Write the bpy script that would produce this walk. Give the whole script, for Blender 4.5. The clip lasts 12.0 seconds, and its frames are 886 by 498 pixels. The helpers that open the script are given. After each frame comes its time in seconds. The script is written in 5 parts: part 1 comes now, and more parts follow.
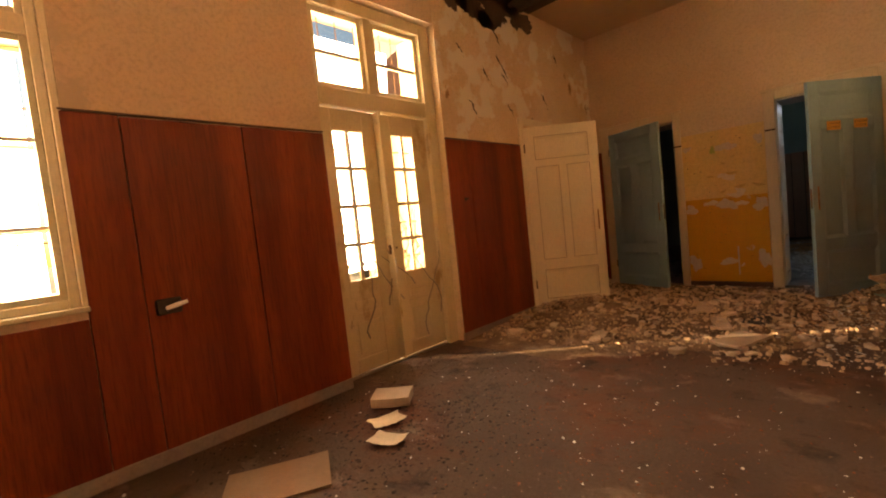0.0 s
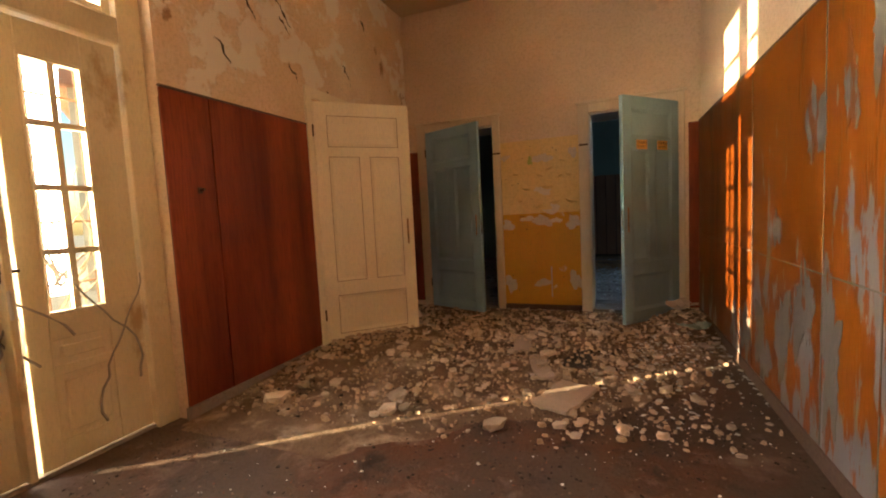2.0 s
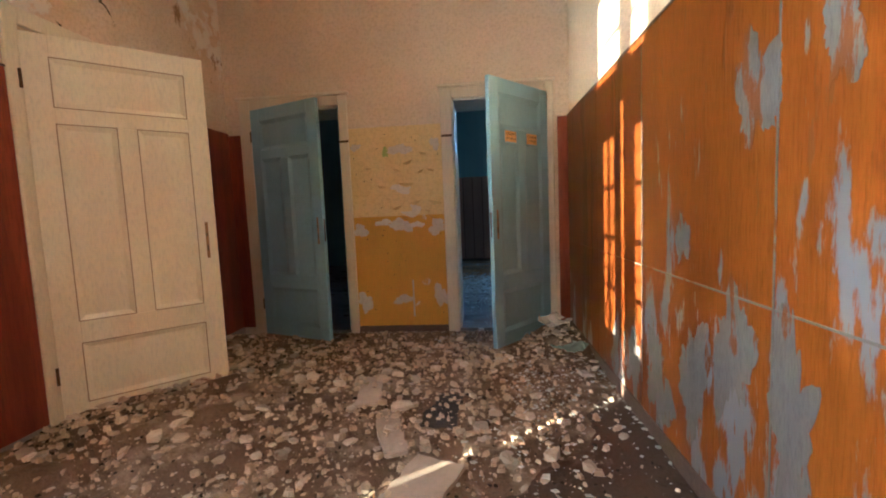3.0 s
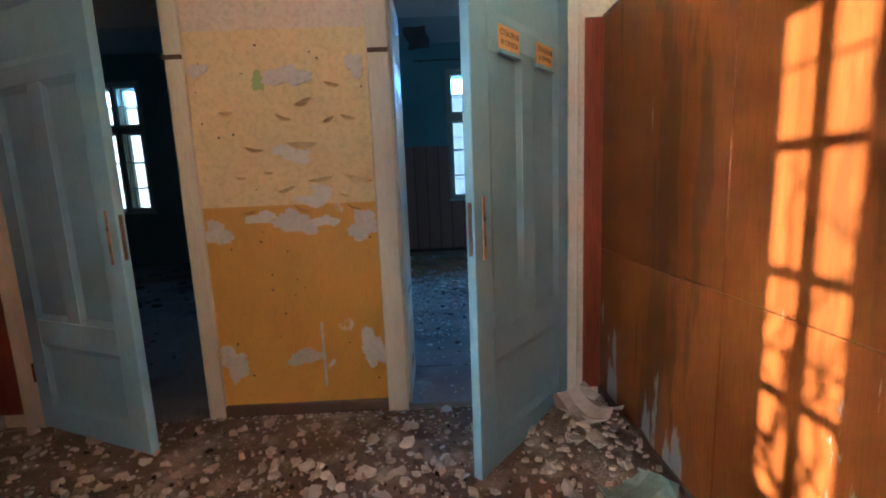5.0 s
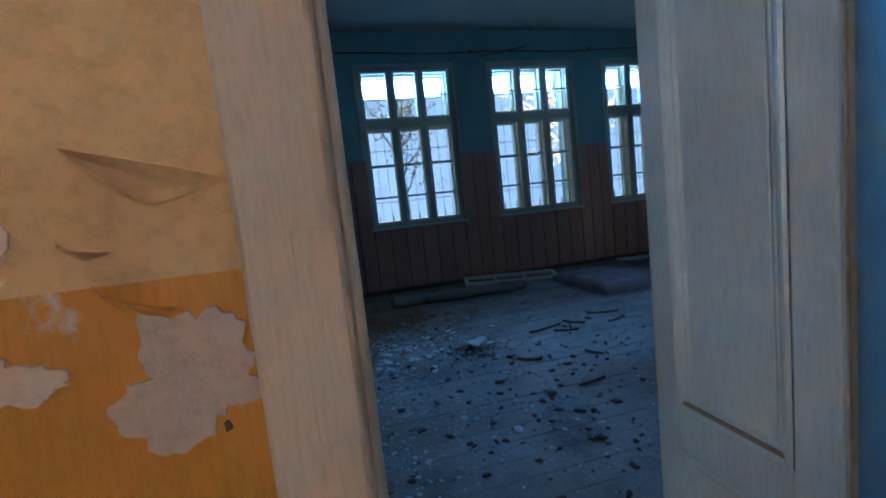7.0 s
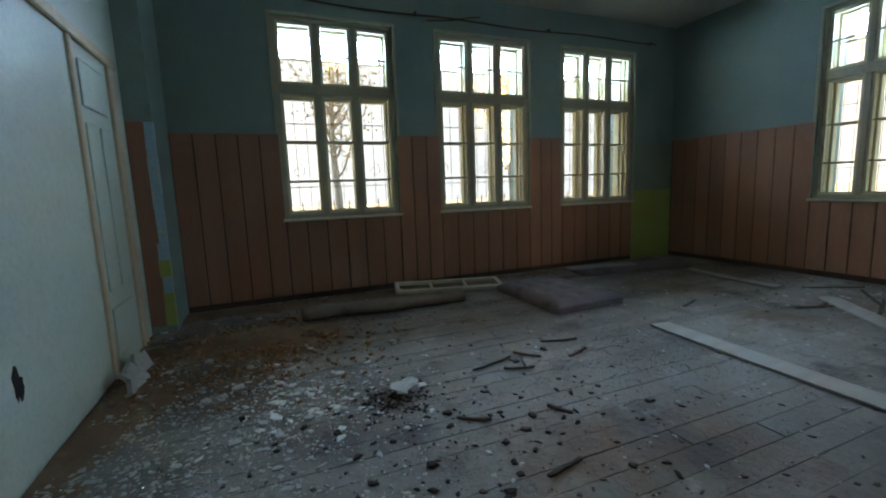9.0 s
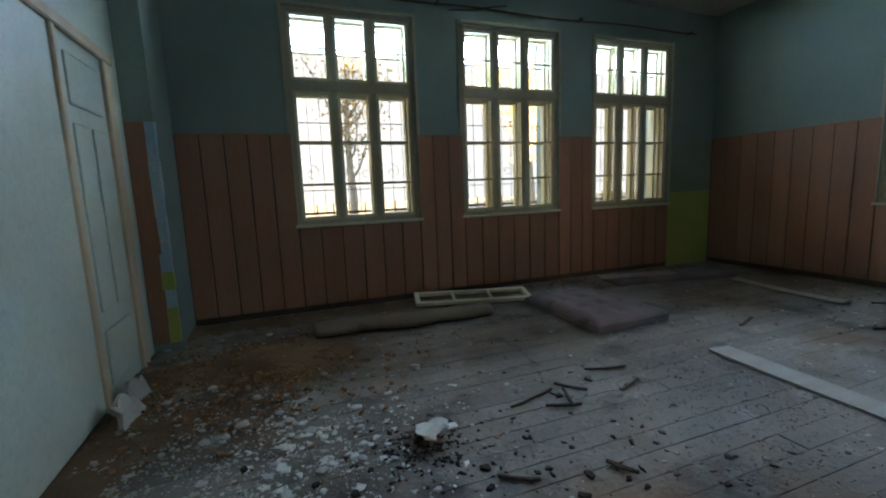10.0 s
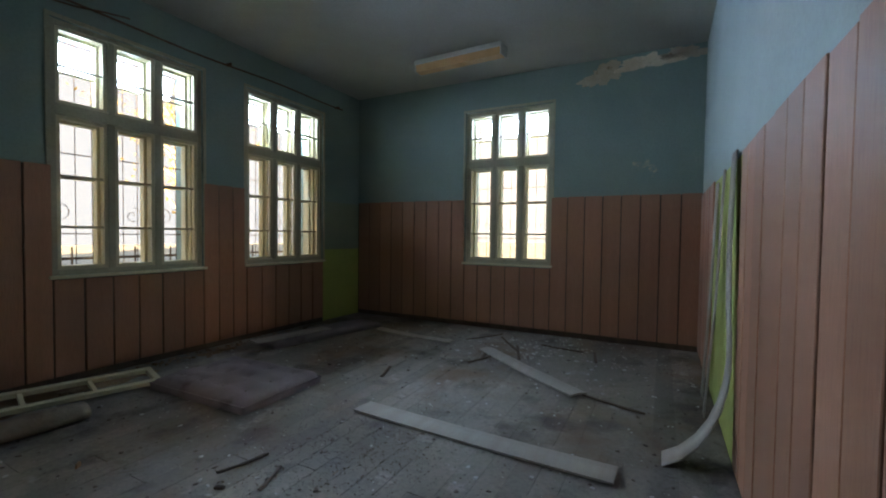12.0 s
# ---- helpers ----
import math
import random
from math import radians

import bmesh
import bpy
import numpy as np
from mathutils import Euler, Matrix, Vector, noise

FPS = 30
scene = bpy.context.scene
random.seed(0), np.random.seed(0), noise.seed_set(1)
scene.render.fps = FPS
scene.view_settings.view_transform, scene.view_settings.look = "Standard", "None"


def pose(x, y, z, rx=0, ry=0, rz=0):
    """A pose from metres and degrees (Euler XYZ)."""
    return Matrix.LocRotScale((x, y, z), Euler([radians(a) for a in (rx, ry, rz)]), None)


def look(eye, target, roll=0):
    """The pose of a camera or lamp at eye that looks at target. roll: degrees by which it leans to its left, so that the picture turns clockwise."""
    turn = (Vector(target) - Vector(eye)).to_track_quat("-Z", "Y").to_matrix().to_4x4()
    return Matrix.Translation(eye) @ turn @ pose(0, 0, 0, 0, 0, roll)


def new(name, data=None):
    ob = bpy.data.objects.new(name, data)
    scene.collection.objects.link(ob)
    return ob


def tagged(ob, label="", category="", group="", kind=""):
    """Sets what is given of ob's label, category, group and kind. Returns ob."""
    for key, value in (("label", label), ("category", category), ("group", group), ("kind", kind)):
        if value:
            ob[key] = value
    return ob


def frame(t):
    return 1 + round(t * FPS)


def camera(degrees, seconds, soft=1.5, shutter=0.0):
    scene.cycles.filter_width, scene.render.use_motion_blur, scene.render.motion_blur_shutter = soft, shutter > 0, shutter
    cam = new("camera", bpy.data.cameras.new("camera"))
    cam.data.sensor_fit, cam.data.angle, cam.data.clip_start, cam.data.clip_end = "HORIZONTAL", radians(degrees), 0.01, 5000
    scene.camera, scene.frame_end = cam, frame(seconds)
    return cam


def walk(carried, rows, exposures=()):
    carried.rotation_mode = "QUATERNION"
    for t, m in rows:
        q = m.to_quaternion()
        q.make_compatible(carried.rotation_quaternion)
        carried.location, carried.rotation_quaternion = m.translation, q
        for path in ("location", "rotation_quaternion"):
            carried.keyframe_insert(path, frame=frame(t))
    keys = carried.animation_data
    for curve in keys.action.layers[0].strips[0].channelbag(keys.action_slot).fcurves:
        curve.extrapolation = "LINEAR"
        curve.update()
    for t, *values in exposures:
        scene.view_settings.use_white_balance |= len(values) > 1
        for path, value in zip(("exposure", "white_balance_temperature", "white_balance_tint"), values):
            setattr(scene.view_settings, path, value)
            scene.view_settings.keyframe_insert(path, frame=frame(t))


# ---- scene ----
cam = camera(92.1, 12.0, soft=2.0)
METRES, EYE, TILT, LEAN, TURN = 7.744, 1.2, 0.0, 0.0, 44.4
ROWS = [
    (0.0, 0.0, 0.0, 0.0, -0.36, -3.44, 6.08),
    (0.5, 0.0005, 0.0316, 0.0014, 5.32, -4.31, 3.73),
    (1.0, 0.013, 0.075, -0.0003, -5.41, -4.04, 2.87),
    (1.5, 0.0428, 0.1184, -0.003, -15.27, -4.31, 3.16),
    (2.0, 0.0832, 0.1613, -0.002, -22.7, -4.54, 2.91),
    (2.5, 0.1241, 0.208, -0.0016, -34.1, -4.76, 2.36),
    (3.0, 0.1706, 0.2524, -0.0033, -39.47, -5.03, 2.44),
    (5.0, 0.3358, 0.4293, 0.0023, -45.68, -8.49, 2.35),
    (5.5, 0.3729, 0.4736, 0.0051, -45.21, -7.98, 2.68),
    (6.0, 0.4108, 0.5169, 0.0025, -44.13, -7.07, 2.62),
    (6.5, 0.4419, 0.5621, 0.0009, -48.08, -5.9, 2.3),
    (7.0, 0.4704, 0.6014, -0.0002, -58.61, -5.84, 6.12),
    (9.0, 0.5763, 0.6544, 0.004, -66.92, -7.85, 2.05),
    (9.5, 0.5977, 0.6719, 0.0067, -65.13, -8.12, 1.88),
    (10.0, 0.6171, 0.6868, 0.0121, -65.07, -8.04, 2.15),
    (10.5, 0.6305, 0.6846, 0.0167, -70.35, -7.52, 0.67),
    (11.0, 0.6439, 0.6739, 0.0186, -79.26, -4.74, -0.75),
    (11.5, 0.6537, 0.6681, 0.0184, -92.96, -3.14, -0.96),
    (12.0, 0.6616, 0.6665, 0.0193, -107.08, -1.76, -0.73),
]
SKY, SUN = 0.05, 5.0
EXPOSURES = [(0.0, 2.75, 7300, 18), (0.5, 2.4, 6900, 15), (1.0, 2.95, 6700, 14), (2.0, 3.1, 5600, 8), (3.0, 3.75, 4150, 0), (5.0, 3.95, 3750, 0), (6.5, 3.8, 3800, 4), (7.0, 3.65, 3850, 6), (8.8, 4.5, 6050, 7), (10.5, 4.5, 6300, 12), (11.5, 4.25, 6450, 14), (12.0, 4.35, 6450, 14)]
walk(cam, [(t, pose(0, 0, EYE, TILT, LEAN, TURN) @ pose(METRES * x, METRES * y, METRES * z, 90 + pitch, roll, yaw)) for t, x, y, z, yaw, pitch, roll in ROWS], EXPOSURES)
SUN_DIR = Vector((1.0, 0.729, -0.133)).normalized()
world = bpy.data.worlds.new("sky")
scene.world = world
world.use_nodes = True
wn = world.node_tree
sky = wn.nodes.new("ShaderNodeTexSky")
sky.sky_type = "NISHITA"
sky.sun_disc = False
sky.sun_elevation = math.asin(-SUN_DIR.z)
sky.sun_rotation = math.atan2(-SUN_DIR.x, -SUN_DIR.y)
wn.links.new(sky.outputs[0], wn.nodes["Background"].inputs[0])
wn.nodes["Background"].inputs[1].default_value = SKY
sun = new("sun", bpy.data.lights.new("sun", "SUN"))
sun.data.energy, sun.data.angle, sun.data.color = SUN, radians(0.35), (1.0, 0.72, 0.36)
sun.matrix_world = look((-30, -22, 8), Vector((-30, -22, 8)) + SUN_DIR)


def opening_light(name, x, y, z, sx, sz, facing, watts, colour):
    """Sky light that enters by one opening."""
    lamp = new(name, bpy.data.lights.new(name, "AREA"))
    lamp.data.shape, lamp.data.size, lamp.data.size_y, lamp.data.energy, lamp.data.color = "RECTANGLE", sx, sz, watts, colour
    lamp.matrix_world = look((x, y, z), Vector((x, y, z)) + Vector(facing))
    return lamp


SKYBLUE, WARM = (0.50, 0.72, 1.0), (1.0, 0.82, 0.60)
opening_light("skylight_hall_window", -3.62, -0.42, 2.0, 1.2, 2.0, (1, 0, -0.1), 50, WARM)
opening_light("skylight_entrance", -3.55, 2.42, 1.9, 1.1, 2.2, (1, 0, -0.1), 30, WARM)
for k, cx in enumerate((0.51, 2.4, 4.29)):
    opening_light("skylight_room_window", cx, 12.36, 2.98, 1.24, 0.24, (0, -1, -0.35), 3.4, SKYBLUE)
opening_light("skylight_room_side", 6.31, 9.25, 2.98, 1.16, 0.24, (-1, 0, -0.35), 2.7, SKYBLUE)
opening_light("skylight_next_room", -6.05, 12.36, 2.98, 1.2, 0.24, (0, -1, -0.35), 1.0, SKYBLUE)


# ---- materials ----
def surf(name, a, b, scale=3.0, stretch=(1, 1, 1), rough=0.7, bump=0.2, fine=40.0, patch=None, patches=(), metal=0.0, vary=0.0, soft=0.12, spec=0.4):
    """Two-scale surface: base tones a and b, grain, relief, and patches (colour, scale, threshold, stretch, slope in z, z at zero)."""
    m = bpy.data.materials.new(name)
    m.use_nodes = True
    t = m.node_tree
    n, l = t.nodes, t.links
    p = n["Principled BSDF"]
    p.inputs["Metallic"].default_value = metal
    p.inputs["Specular IOR Level"].default_value = spec
    geo = n.new("ShaderNodeNewGeometry")

    def mapped(s):
        v = n.new("ShaderNodeVectorMath")
        v.operation = "MULTIPLY"
        v.inputs[1].default_value = s
        l.new(geo.outputs["Position"], v.inputs[0])
        return v.outputs[0]

    def cloud(s, st, detail=6.0, rough_=0.6):
        x = n.new("ShaderNodeTexNoise")
        x.inputs["Scale"].default_value, x.inputs["Detail"].default_value, x.inputs["Roughness"].default_value = s, detail, rough_
        l.new(mapped(st), x.inputs["Vector"])
        return x.outputs["Fac"]

    def ramp(fac, lo, hi):
        r = n.new("ShaderNodeMapRange")
        r.inputs["From Min"].default_value, r.inputs["From Max"].default_value = lo, hi
        l.new(fac, r.inputs["Value"])
        return r.outputs[0]

    def mix(fac, c0, c1, mode="MIX"):
        x = n.new("ShaderNodeMix")
        x.data_type, x.blend_type = "RGBA", mode
        for sock, c in ((6, c0), (7, c1)):
            if isinstance(c, tuple):
                x.inputs[sock].default_value = (*c, 1)
            else:
                l.new(c, x.inputs[sock])
        if isinstance(fac, float):
            x.inputs[0].default_value = fac
        else:
            l.new(fac, x.inputs[0])
        return x.outputs[2]

    big, grain = cloud(scale, stretch), cloud(fine, stretch, 4.0, 0.7)
    col = mix(ramp(big, 0.3, 0.7), a, b)
    col = mix(ramp(grain, 0.45, 0.85), col, tuple(c * 0.74 for c in a))
    height = grain
    for pc, ps, th, st, slope, z0 in patches:
        f = cloud(ps, st, 8.0, 0.62)
        if slope:
            sep = n.new("ShaderNodeSeparateXYZ")
            l.new(geo.outputs["Position"], sep.inputs[0])
            k = n.new("ShaderNodeMath")
            k.operation = "MULTIPLY_ADD"
            k.inputs[1].default_value, k.inputs[2].default_value = slope, -slope * z0
            l.new(sep.outputs[2], k.inputs[0])
            s = n.new("ShaderNodeMath")
            s.operation = "ADD"
            l.new(f, s.inputs[0]), l.new(k.outputs[0], s.inputs[1])
            f = s.outputs[0]
        mask = ramp(f, th, th + soft * 0.25)
        col = mix(mask, col, pc)
        h = n.new("ShaderNodeMath")
        h.operation = "MULTIPLY_ADD"
        h.inputs[1].default_value = -1.2
        l.new(mask, h.inputs[0]), l.new(height, h.inputs[2])
        height = h.outputs[0]
    if vary:
        info = n.new("ShaderNodeObjectInfo")
        hsv = n.new("ShaderNodeHueSaturation")
        l.new(col, hsv.inputs["Color"])
        r = n.new("ShaderNodeMapRange")
        r.inputs["To Min"].default_value, r.inputs["To Max"].default_value = 1 - vary, 1 + vary
        l.new(info.outputs["Random"], r.inputs["Value"])
        l.new(r.outputs[0], hsv.inputs["Value"])
        col = hsv.outputs[0]
    l.new(col, p.inputs["Base Color"])
    rr = n.new("ShaderNodeMapRange")
    rr.inputs["To Min"].default_value, rr.inputs["To Max"].default_value = max(rough - 0.12, 0.02), min(rough + 0.15, 1)
    l.new(big, rr.inputs["Value"]), l.new(rr.outputs[0], p.inputs["Roughness"])
    if bump:
        bn = n.new("ShaderNodeBump")
        bn.inputs["Strength"].default_value, bn.inputs["Distance"].default_value = bump, 0.01
        l.new(height, bn.inputs["Height"]), l.new(bn.outputs[0], p.inputs["Normal"])
    return m


V = (1, 1, 1)
UP = (3, 3, 0.35)
M_HALL = surf("cream_limewash", (0.62, 0.46, 0.30), (0.70, 0.54, 0.37), 1.4, rough=0.9, bump=0.03, patches=[((0.55, 0.43, 0.30), 1.3, 0.64, V, 0, 0)])
M_STAIN = surf("stained_peeling_limewash", (0.64, 0.46, 0.27), (0.76, 0.62, 0.45), 1.6, rough=0.92, bump=0.6,
               patches=[((0.74, 0.66, 0.54), 2.2, 0.56, V, 0.05, 2.4), ((0.32, 0.19, 0.09), 2.6, 0.66, (1, 1, 0.6), 0, 0), ((0.12, 0.07, 0.04), 5.5, 0.71, V, 0, 0)])
M_YELLOW = surf("mustard_oil_paint", (0.60, 0.295, 0.006), (0.52, 0.245, 0.005), 1.2, UP, rough=0.45, bump=0.15,
                patches=[((0.62, 0.54, 0.44), 2.3, 0.66, V, 0, 0)])
M_TAN = surf("tan_distemper", (0.68, 0.475, 0.19), (0.74, 0.535, 0.235), 2.2, rough=0.85, bump=0.12,
             patches=[((0.70, 0.62, 0.52), 2.8, 0.68, V, 0, 0)])
M_RED = surf("red_brown_varnished_board", (0.12, 0.019, 0.006), (0.31, 0.065, 0.014), 1.2, (3.4, 3.4, 0.22), rough=0.42, bump=0.08, fine=26, vary=0.15, spec=0.25,
             patches=[((0.07, 0.014, 0.006), 1.6, 0.60, (2.2, 2.2, 0.5), 0, 0), ((0.30, 0.19, 0.12), 7.0, 0.74, (4, 4, 0.6), -0.02, 1.0)], soft=0.9)
M_ORANGE = surf("weathered_orange_varnished_board", (0.165, 0.043, 0.002), (0.25, 0.074, 0.003), 1.4, (4, 4, 0.35), rough=0.45, bump=0.15, fine=26, vary=0.12, spec=0.08,
                patches=[((0.13, 0.036, 0.004), 1.3, 0.62, (2.5, 2.5, 0.4), 0, 0), ((0.17, 0.155, 0.16), 1.5, 0.545, (3.6, 3.6, 0.85), -0.13, 0.80), ((0.20, 0.17, 0.16), 2.6, 0.63, (4, 4, 0.7), -0.03, 1.0), ((0.16, 0.055, 0.012), 6.0, 0.62, (4, 4, 0.8), 0, 0)])
# Darker tones of the orange board, used from y = 4.6 to the end wall.
M_DARKOR = surf("darker_orange_board", (0.095, 0.021, 0.001), (0.165, 0.040, 0.0015), 1.4, (4, 4, 0.35), rough=0.42, bump=0.12, fine=26, vary=0.12, spec=0.08,
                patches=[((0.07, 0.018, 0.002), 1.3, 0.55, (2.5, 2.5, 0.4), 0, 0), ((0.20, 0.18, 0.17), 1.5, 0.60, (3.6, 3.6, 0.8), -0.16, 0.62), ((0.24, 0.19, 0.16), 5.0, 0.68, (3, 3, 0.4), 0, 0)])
M_FLOOR = surf("dirty_hall_floor", (0.070, 0.040, 0.025), (0.125, 0.080, 0.053), 1.6, rough=0.8, bump=0.7, fine=55,
               patches=[((0.125, 0.044, 0.018), 1.1, 0.50, V, 0, 0), ((0.21, 0.15, 0.105), 2.2, 0.57, V, 0, 0), ((0.038, 0.021, 0.013), 2.8, 0.57, V, 0, 0), ((0.05, 0.028, 0.017), 9.0, 0.60, V, 0, 0), ((0.28, 0.21, 0.155), 16.0, 0.66, V, 0, 0)], soft=0.5)
M_FLOOR2 = surf("dusty_board_floor", (0.135, 0.115, 0.095), (0.28, 0.25, 0.21), 0.8, V, rough=0.7, bump=0.5, vary=0.14,
                patches=[((0.15, 0.095, 0.058), 0.7, 0.51, V, 0, 0), ((0.075, 0.058, 0.046), 1.8, 0.54, V, 0, 0), ((0.36, 0.34, 0.30), 3.2, 0.62, V, 0, 0), ((0.07, 0.055, 0.045), 7.0, 0.64, V, 0, 0), ((0.52, 0.50, 0.46), 18.0, 0.69, V, 0, 0)], soft=0.5)
M_TEAL = surf("pale_teal_wall_paint", (0.245, 0.31, 0.275), (0.20, 0.26, 0.23), 1.0, rough=0.75, bump=0.2, patches=[((0.42, 0.38, 0.27), 1.6, 0.71, V, 0, 0)])
M_PALE = surf("pale_green_white_gloss_paint", (0.62, 0.69, 0.60), (0.55, 0.62, 0.54), 1.2, rough=0.45, bump=0.04)
M_PANEL = surf("pinkish_brown_wall_board", (0.32, 0.152, 0.088), (0.39, 0.19, 0.115), 1.4, (4, 4, 0.25), rough=0.5, bump=0.1, vary=0.1)
M_CEIL = surf("grey_white_ceiling_limewash", (0.44, 0.42, 0.38), (0.37, 0.34, 0.29), 0.9, rough=0.9, bump=0.2, patches=[((0.42, 0.28, 0.15), 1.2, 0.70, V, 0, 0)])
M_CEILH = surf("tan_ceiling_limewash", (0.60, 0.44, 0.28), (0.50, 0.35, 0.21), 0.9, rough=0.9, bump=0.3)
M_BLUE = surf("faded_blue_gloss_paint", (0.31, 0.465, 0.56), (0.25, 0.40, 0.50), 1.5, (2, 2, 0.5), rough=0.4, bump=0.08, patches=[((0.42, 0.37, 0.28), 4.5, 0.74, V, 0, 0)])
M_WDOOR = surf("yellowed_white_gloss_paint", (0.80, 0.72, 0.52), (0.74, 0.64, 0.44), 1.5, (2, 2, 0.6), rough=0.42, bump=0.12, patches=[((0.30, 0.17, 0.08), 4.0, 0.72, V, 0, 0)])
M_FRAME = surf("dirty_cream_frame_paint", (0.68, 0.57, 0.40), (0.60, 0.48, 0.32), 2.5, UP, rough=0.55, bump=0.2, patches=[((0.22, 0.12, 0.06), 5.0, 0.70, (2, 2, 0.6), 0, 0)])
M_WIN = surf("pale_yellow_window_paint", (0.66, 0.60, 0.40), (0.56, 0.48, 0.30), 2.5, rough=0.5, bump=0.2, patches=[((0.26, 0.17, 0.09), 6.0, 0.72, V, 0, 0)])
# Darker olive tone: the backlit shade of the window frames, put into the colour.
M_DARKWIN = surf("backlit_dark_window_paint", (0.38, 0.34, 0.24), (0.44, 0.39, 0.26), 2.0, rough=0.5, bump=0.2)
M_SKIRT = surf("dark_brown_skirting", (0.09, 0.05, 0.035), (0.14, 0.09, 0.065), 2.0, rough=0.7, bump=0.3)
M_GREYSK = surf("grey_cement_skirting", (0.24, 0.20, 0.17), (0.30, 0.25, 0.21), 2.0, rough=0.85, bump=0.4)
M_RUBBLE = surf("pale_plaster_rubble", (0.50, 0.38, 0.26), (0.62, 0.52, 0.40), 5.0, rough=0.95, bump=0.5, vary=0.3, patches=[((0.28, 0.17, 0.10), 6.0, 0.62, V, 0, 0)])
M_CHIP = surf("white_limewash_flakes", (0.62, 0.60, 0.55), (0.70, 0.68, 0.62), 6.0, rough=0.9, bump=0.3, vary=0.25)
M_SOIL = surf("brown_fallen_soil", (0.135, 0.080, 0.046), (0.23, 0.15, 0.09), 3.0, rough=0.97, bump=1.0, fine=60, patches=[((0.38, 0.28, 0.19), 4.5, 0.50, V, 0, 0), ((0.07, 0.042, 0.027), 4.0, 0.62, V, 0, 0)], soft=0.6)
M_DEB = surf("dark_litter", (0.055, 0.04, 0.032), (0.10, 0.075, 0.055), 5.0, rough=0.9, bump=0.4, vary=0.4)
M_BLACKLIT = surf("black_rotten_litter", (0.020, 0.013, 0.009), (0.045, 0.028, 0.018), 6.0, rough=0.95, bump=0.5)
M_WOOD = surf("grey_old_plank", (0.40, 0.36, 0.31), (0.33, 0.28, 0.23), 2.0, (0.5, 5, 1), rough=0.75, bump=0.3)
M_TICK = surf("stained_mattress_ticking", (0.24, 0.20, 0.21), (0.17, 0.13, 0.13), 2.0, rough=0.95, bump=0.5, patches=[((0.10, 0.07, 0.06), 2.2, 0.58, V, 0, 0)], soft=0.5)
M_PAPER = surf("yellowed_paper", (0.74, 0.66, 0.50), (0.66, 0.56, 0.40), 4.0, rough=0.9, bump=0.1)
M_RUST = surf("rusty_iron", (0.10, 0.055, 0.03), (0.17, 0.09, 0.045), 12.0, rough=0.7, bump=0.4, metal=0.5)
M_BRASS = surf("worn_orange_brass", (0.40, 0.22, 0.07), (0.22, 0.11, 0.05), 14.0, rough=0.6, bump=0.3, metal=0.3)
M_SIGN = surf("orange_yellow_sign_card", (0.74, 0.40, 0.08), (0.70, 0.36, 0.07), 4.0, rough=0.6, bump=0.05)
M_INK = surf("black_ink_and_hole_shade", (0.04, 0.03, 0.025), (0.06, 0.045, 0.03), 8.0, rough=0.6, bump=0)
M_LIME = surf("yellow_green_old_paint", (0.42, 0.46, 0.12), (0.34, 0.38, 0.10), 2.0, rough=0.7, bump=0.2)
M_LAMP = surf("yellowed_lamp_diffuser", (0.62, 0.36, 0.16), (0.52, 0.28, 0.11), 3.0, rough=0.4, bump=0.05)
M_GROUND = surf("dry_autumn_ground", (0.36, 0.34, 0.30), (0.25, 0.24, 0.20), 0.6, rough=0.95, bump=0.5)
M_BRICK = surf("pale_red_roof_tile", (0.48, 0.24, 0.16), (0.40, 0.20, 0.14), 3.0, rough=0.85, bump=0.4)
M_BARK = surf("grey_brown_bark", (0.24, 0.20, 0.16), (0.32, 0.27, 0.22), 6.0, (2, 2, 0.4), rough=0.95, bump=0.8)
M_LEAF = surf("dry_yellow_leaves", (0.34, 0.22, 0.06), (0.22, 0.17, 0.05), 4.0, rough=0.8, bump=0.1)
M_OUT = surf("pale_render_outside", (0.62, 0.56, 0.48), (0.55, 0.50, 0.42), 1.0, rough=0.9, bump=0.3)
# Old timber, and the painted dark of gaps and openings.
M_LATH_SHADE = surf("dark_timber_and_shade", (0.07, 0.045, 0.03), (0.12, 0.08, 0.05), 3.0, (1, 5, 1), rough=0.9, bump=0.5)
M_RUBBLE2 = surf("grey_bare_plaster", (0.54, 0.44, 0.33), (0.62, 0.52, 0.40), 5.0, rough=0.95, bump=0.5)
M_BRASS2 = surf("bare_orange_wood", (0.50, 0.26, 0.09), (0.40, 0.19, 0.06), 6.0, (0.5, 4, 4), rough=0.8, bump=0.3)
M_TEALP = surf("pale_grey_teal_paint", (0.34, 0.39, 0.36), (0.29, 0.335, 0.31), 1.0, rough=0.7, bump=0.2)
M_LIMED = surf("dirty_green_paint", (0.27, 0.31, 0.22), (0.22, 0.26, 0.19), 2.0, rough=0.7, bump=0.2)
M_SKYP = surf("light_blue_old_paint", (0.36, 0.52, 0.62), (0.42, 0.56, 0.62), 6.0, rough=0.7, bump=0.3, patches=[((0.62, 0.58, 0.48), 6.0, 0.6, V, 0, 0)])
M_CHIP2 = surf("grey_white_fallen_flakes", (0.46, 0.45, 0.42), (0.56, 0.54, 0.50), 9.0, rough=0.95, bump=0.4)
M_BROWN = surf("brown_brick_crumbs", (0.34, 0.16, 0.065), (0.42, 0.27, 0.15), 9.0, rough=0.97, bump=0.6)
